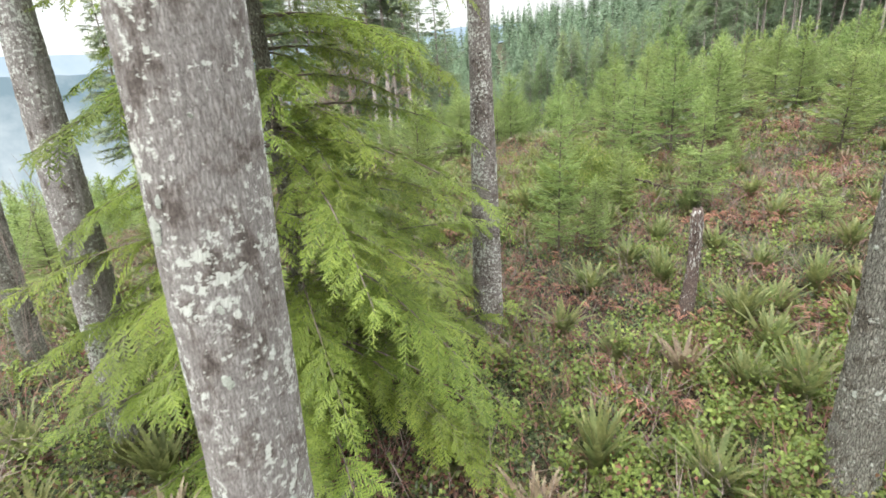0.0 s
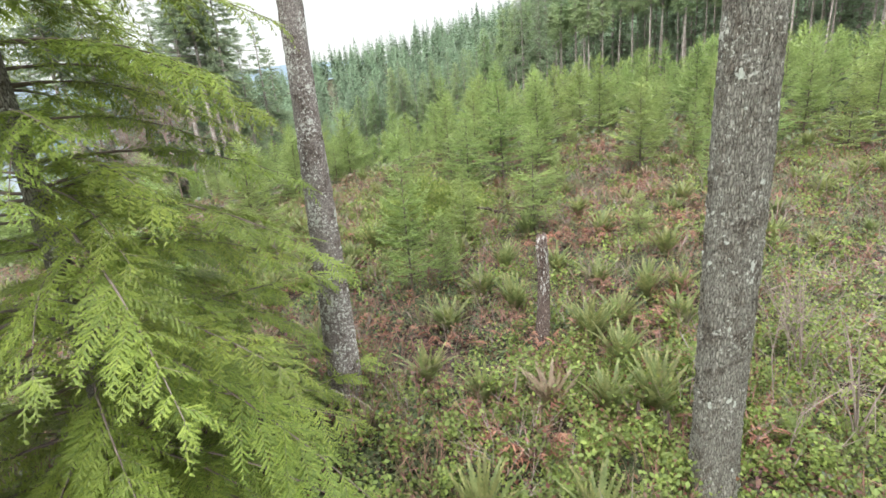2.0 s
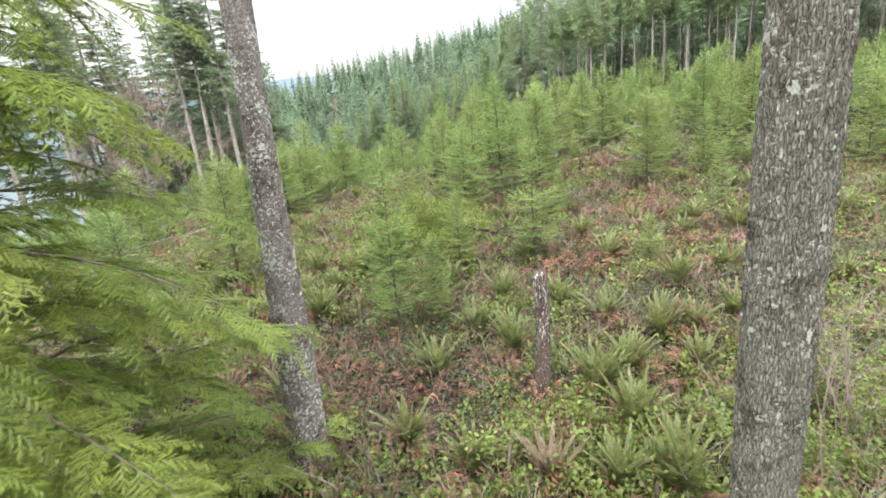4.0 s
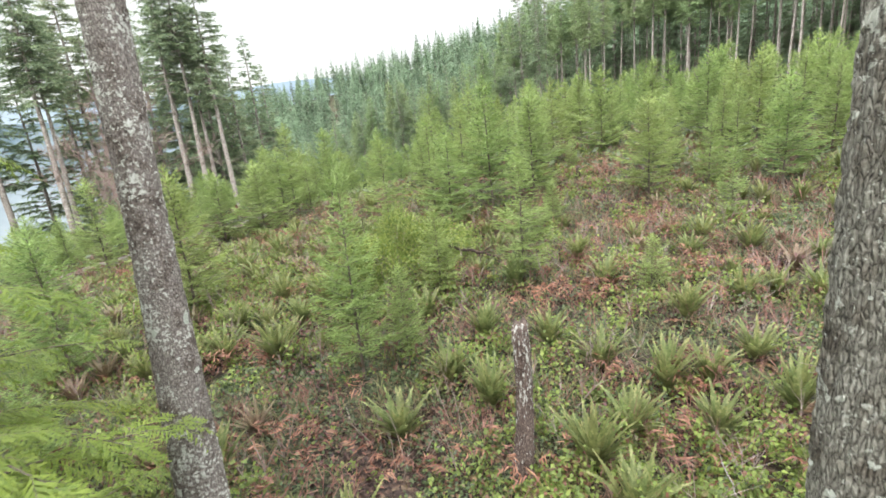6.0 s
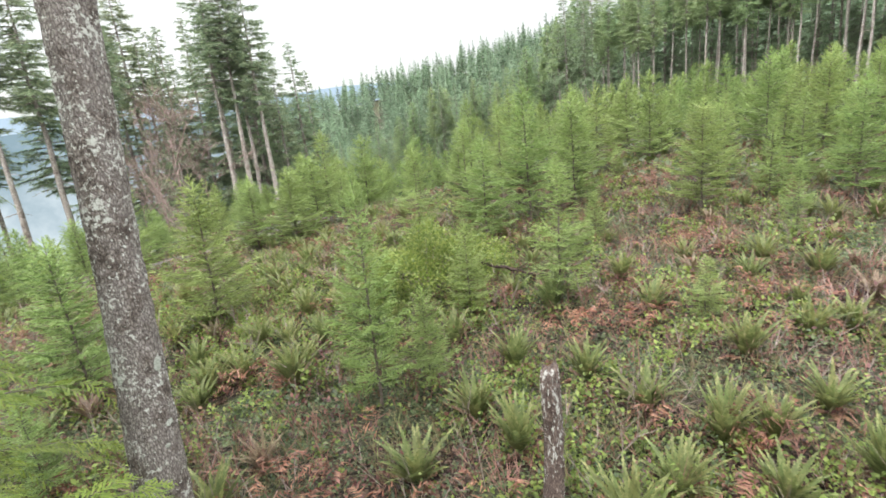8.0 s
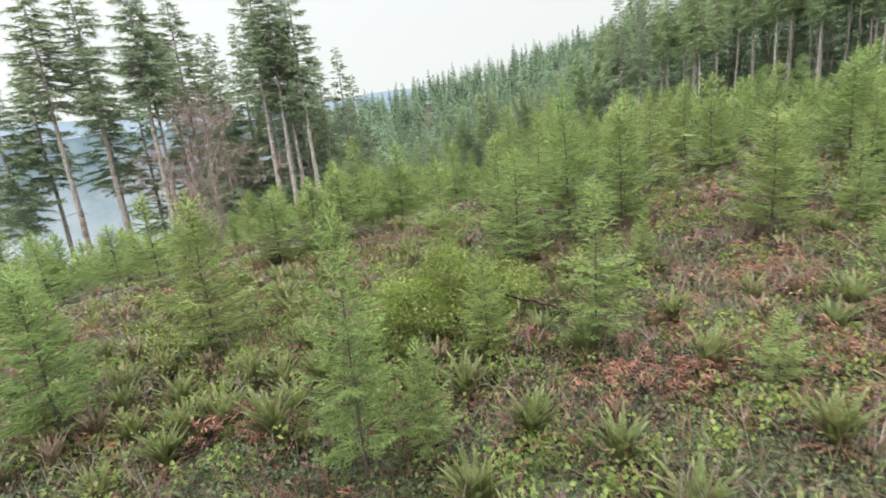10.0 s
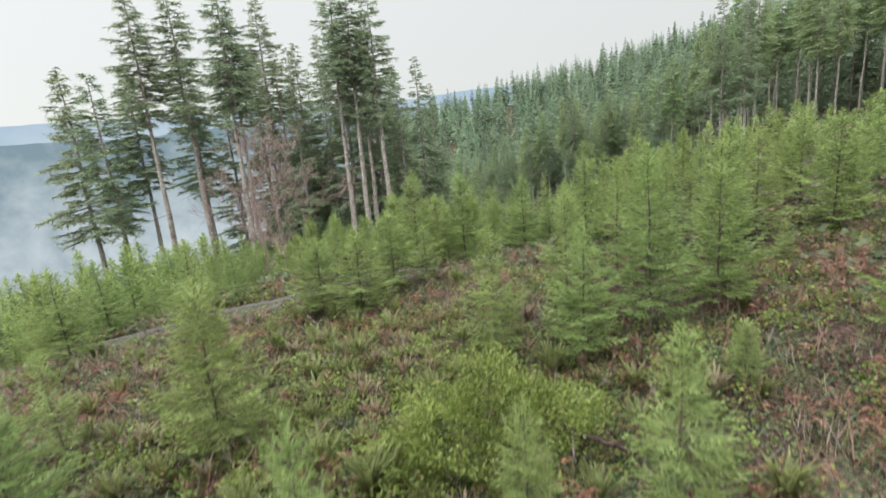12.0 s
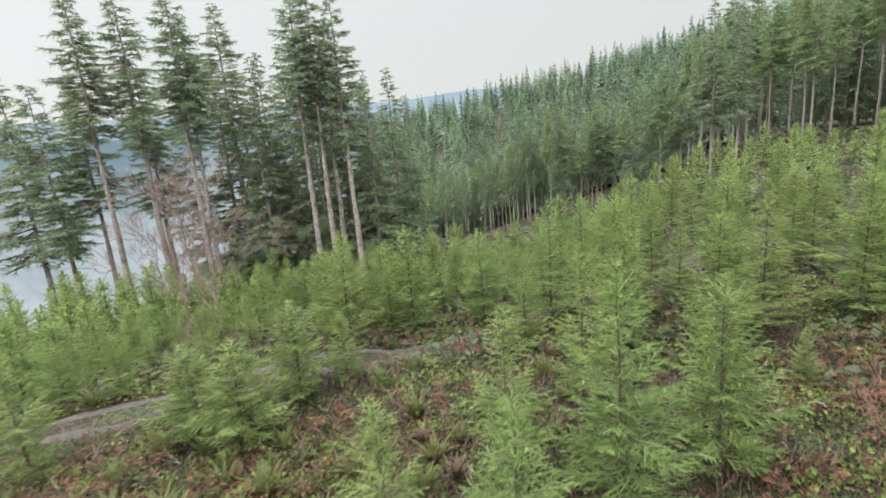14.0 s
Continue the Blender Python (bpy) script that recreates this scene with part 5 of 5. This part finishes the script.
def ferns():
    rng = np.random.default_rng(209)
    kinds = [(211, 44, 0.62, FERN_LEAF, 74), (212, 40, 0.58, FERN_LEAF, 68), (213, 48, 0.66, FERN_LEAF, 77), (214, 34, 0.58, FERN_DRY, 75)]
    protos = [sword_fern("sword_fern", *k, False) for k in kinds]
    split = [sword_fern("sword_fern", *k, True) for k in kinds]
    labels = ["green sword fern with arching fronds", "spreading green sword fern", "tall upright sword fern", "withered tan sword fern"]
    known = [(7.41, 7.13), (7.42, 6.15), (7.64, 5.31), (8.04, 4.98), (8.92, 4.82), (8.23, 4.07), (9.3, 6.02), (9.74, 7.9), (5.73, 6.53), (5.71, 7.36), (4.61, 6.91), (5.82, 5.0),
             (7.24, 4.45), (6.62, 5.13), (4.04, 9.83), (2.95, 10.77), (3.44, 10.69), (6.83, 7.97), (11.17, 5.55), (11.52, 5.0), (15.18, 5.49), (16.91, 7.43), (15.98, 6.32), (12.74, 6.69),
             (12.77, 7.7), (5.03, 14.32), (5.63, 11.35), (6.6, 9.26), (10.67, 5.83), (2.45, 3.5), (6.0, 15.5), (6.9, 16.6), (9.3, 13.0),
             (-2.3, 4.2), (-2.9, 5.0), (-1.7, 5.0), (-3.4, 6.2), (-2.5, 3.4), (-1.5, 4.2), (-3.6, 5.3), (1.6, 3.1), (3.3, 2.9), (5.5, 4.26), (4.21, 4.32), (4.63, 3.78), (4.97, 3.4)]
    spots = [(a, b, rng.uniform(0.95, 1.1)) for a, b in known]
    tries = 0
    while len(spots) < 340 and tries < 9000:
        tries += 1
        x, y, r = field(rng, 1)
        if not len(x):
            continue
        x, y = float(x[0]), float(y[0])
        if patchy(x, y, 306, 4.0) < 0.35 or min((x - a) ** 2 + (y - b) ** 2 for a, b, _ in spots) < 0.55:
            continue
        if math.hypot(x - 4.4, y - 2.5) < 0.7 or math.hypot(x - 0.3, y - 0.3) < 0.8 or math.hypot(x - 5.2, y - 5.4) < 0.6:
            continue
        if ((x - 4.6) / 2.4) ** 2 + ((y - 3.1) / 1.9) ** 2 < 1:
            continue
        spots.append((x, y, rng.uniform(0.55, 1.05)))
    tries = 0
    while len(spots) < 430 and tries < 4000:
        tries += 1
        x, y = rng.normal(5.6, 2.4), rng.normal(13.8, 2.4)
        if y < 9.5 or y > 20 or min((x - a) ** 2 + (y - b) ** 2 for a, b, _ in spots) < 0.3 or math.hypot(x - 7.4, y - 11.6) < 1.2:
            continue
        spots.append((x, y, rng.uniform(0.6, 0.95)))
    spots = spots[:33] + sorted(spots[33:], key=lambda p: (p[0] - 4.5) ** 2 + (p[1] - 5) ** 2)
    leaf, dead = Geo(), Geo()
    for n, (x, y, s) in enumerate(spots):
        i = n % 3 if n < 33 else int(rng.choice([0, 1, 2, 3], p=[0.3, 0.25, 0.25, 0.2]))
        m = pose(x, y, ground_z(x, y) - 0.02, 0, 0, rng.random() * 360) @ Matrix.Diagonal((s, s, s, 1))
        if n >= 300:
            for q in protos[i % 3].children:
                v, f = mesh_arrays(q.data)
                (dead if q.name.startswith("dead") else leaf).add(v @ np.array(m.to_3x3()).T + np.array(m.translation), f)
            continue
        ob = copy_thing(split[i] if n < 62 else protos[i], m)
        ob.matrix_basis = m
        tagged(ob, labels[i], "fern", "sword ferns in the clearing")
    ob = new("far_ferns", leaf.mesh("far_ferns", FERN_LEAF))
    tagged(ob, "green sword ferns farther off among the young firs", "ferns", kind="stuff")
    part("dead_fronds", dead, FERN_DEAD, ob, "withered rust-brown fronds")
    for p in protos + split:
        for q in list(p.children) + [p]:
            bpy.data.objects.remove(q)


ferns()


def bush(x, y, w, h, seed):
    """A rounded evergreen bush: leaves on a lumpy shell over bare stems."""
    rng = np.random.default_rng(seed)
    n = 19000
    u = unit(rng.normal(size=(n, 3)))
    u[:, 2] = np.abs(u[:, 2])
    lump = 1 + 0.24 * np.sin(u[:, 0] * 5 + 1) * np.sin(u[:, 1] * 4) + 0.18 * np.sin(u[:, 2] * 7 + u[:, 0] * 6) + 0.08 * np.sin(u[:, 1] * 17 + u[:, 0] * 13)
    rr = lump * rng.uniform(0.72, 1.03, n)
    p = u * rr[:, None] * np.array([w * 1.2, w * 0.95, h])
    way = unit(u + rng.normal(0, 0.7, (n, 3)))
    across = unit(np.cross(way, rng.normal(size=(n, 3))))
    ob = new("huckleberry_bush")
    g = Geo()
    ln = rng.uniform(0.04, 0.085, n)
    g.leaves(p, way, across, np.cross(across, way), ln, ln * 0.55)
    part("leaves", g, BUSH_LEAF, ob)
    g = Geo()
    for k in range(60):
        e = p[rng.integers(n)] * 0.85
        g.tube(np.array([[e[0] * 0.15, e[1] * 0.15, -0.05], e * 0.5 + [0, 0, 0.1], e]), [0.012, 0.008, 0.003], 3)
    part("stem", g, TWIGS, ob)
    ob.location = (x, y, ground_z(x, y))
    tagged(ob, "rounded yellow-green evergreen bush", "bush")


bush(7.4, 11.6, 1.25, 1.1, 221)


def fallen_log(a, b, r, seed, name="fallen_branch", label="thin dark fallen branch lying in shrubs", material=DARK_WOOD):
    rng = np.random.default_rng(seed)
    a, b = np.array(a, float), np.array(b, float)
    t = np.linspace(0, 1, 12)
    pts = a + (b - a) * t[:, None] + rng.normal(0, 0.012, (12, 3))
    mid = pts.mean(0)
    g = Geo()
    g.tube(pts - mid, r * (1 - 0.5 * t), 7)
    for k in range(4):
        q = pts[rng.integers(2, 11)] - mid
        g.tube(np.array([q, q + rng.normal(0, 0.2, 3) + [0, 0, 0.12]]), [r * 0.4, r * 0.15], 4)
    ob = new(name, g.mesh(name, material, True))
    ob.location = mid
    tagged(ob, label, "branch")


fallen_log((8.35, 10.9, 0.95), (9.3, 10.4, 0.55), 0.045, 231)

for k, (ax, ay, bx, by, hh) in enumerate([(-2.6, 4.6, -1.3, 5.0, 0.3), (-2.9, 5.4, -1.9, 4.7, 0.25), (5.4, 3.6, 6.3, 3.2, 0.25), (6.0, 3.4, 6.6, 4.1, 0.3), (9.2, 9.9, 10.2, 9.3, 0.2), (12.0, 9.0, 12.9, 8.6, 0.2)]):
    fallen_log((ax, ay, ground_z(ax, ay) + 0.03), (bx, by, ground_z(bx, by) + hh), 0.01, 240 + k, "fallen_stick", "pale dead stick lying in undergrowth", PALE_STICK)

# ---- far distance ----
def ridge_line(r, b0, b1, top, wave, seed, material, foot, label):
    rng = np.random.default_rng(seed)
    b = np.radians(np.linspace(b0, b1, 160))
    u = np.linspace(0, 1, 160)
    t = top(u)
    for k in range(6):
        t = t + wave / (k + 1) * np.sin(u * (5 + 9 * k) + rng.random() * 6.28)
    t = t + rng.normal(0, wave * 0.05, 160)
    x, y = 5 + r * np.sin(b), 8 + r * np.cos(b)
    x2, y2 = 5 + r * 0.8 * np.sin(b), 8 + r * 0.8 * np.cos(b)
    g = Geo()
    v = np.concatenate([np.stack([x2, y2, np.full(160, foot)], -1), np.stack([x, y, t], -1)])
    k = np.arange(159)
    g.add(v, np.stack([k, k + 1, k + 161, k + 160], -1))
    ob = new("backdrop", g.mesh("backdrop", material, True))
    tagged(ob, label, "distant hills", kind="structure")


# no fog stands here: haze and fog are tints of these glowing colours
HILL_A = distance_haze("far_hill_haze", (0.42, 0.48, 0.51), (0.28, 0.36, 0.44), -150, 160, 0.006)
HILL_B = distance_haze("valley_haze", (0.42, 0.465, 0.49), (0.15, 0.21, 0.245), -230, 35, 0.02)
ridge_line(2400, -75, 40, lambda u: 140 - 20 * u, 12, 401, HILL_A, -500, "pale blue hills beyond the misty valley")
ridge_line(900, -80, 12, lambda u: 34 + 0 * u, 6, 402, HILL_B, -450, "wooded valley side with haze and white fog painted in")
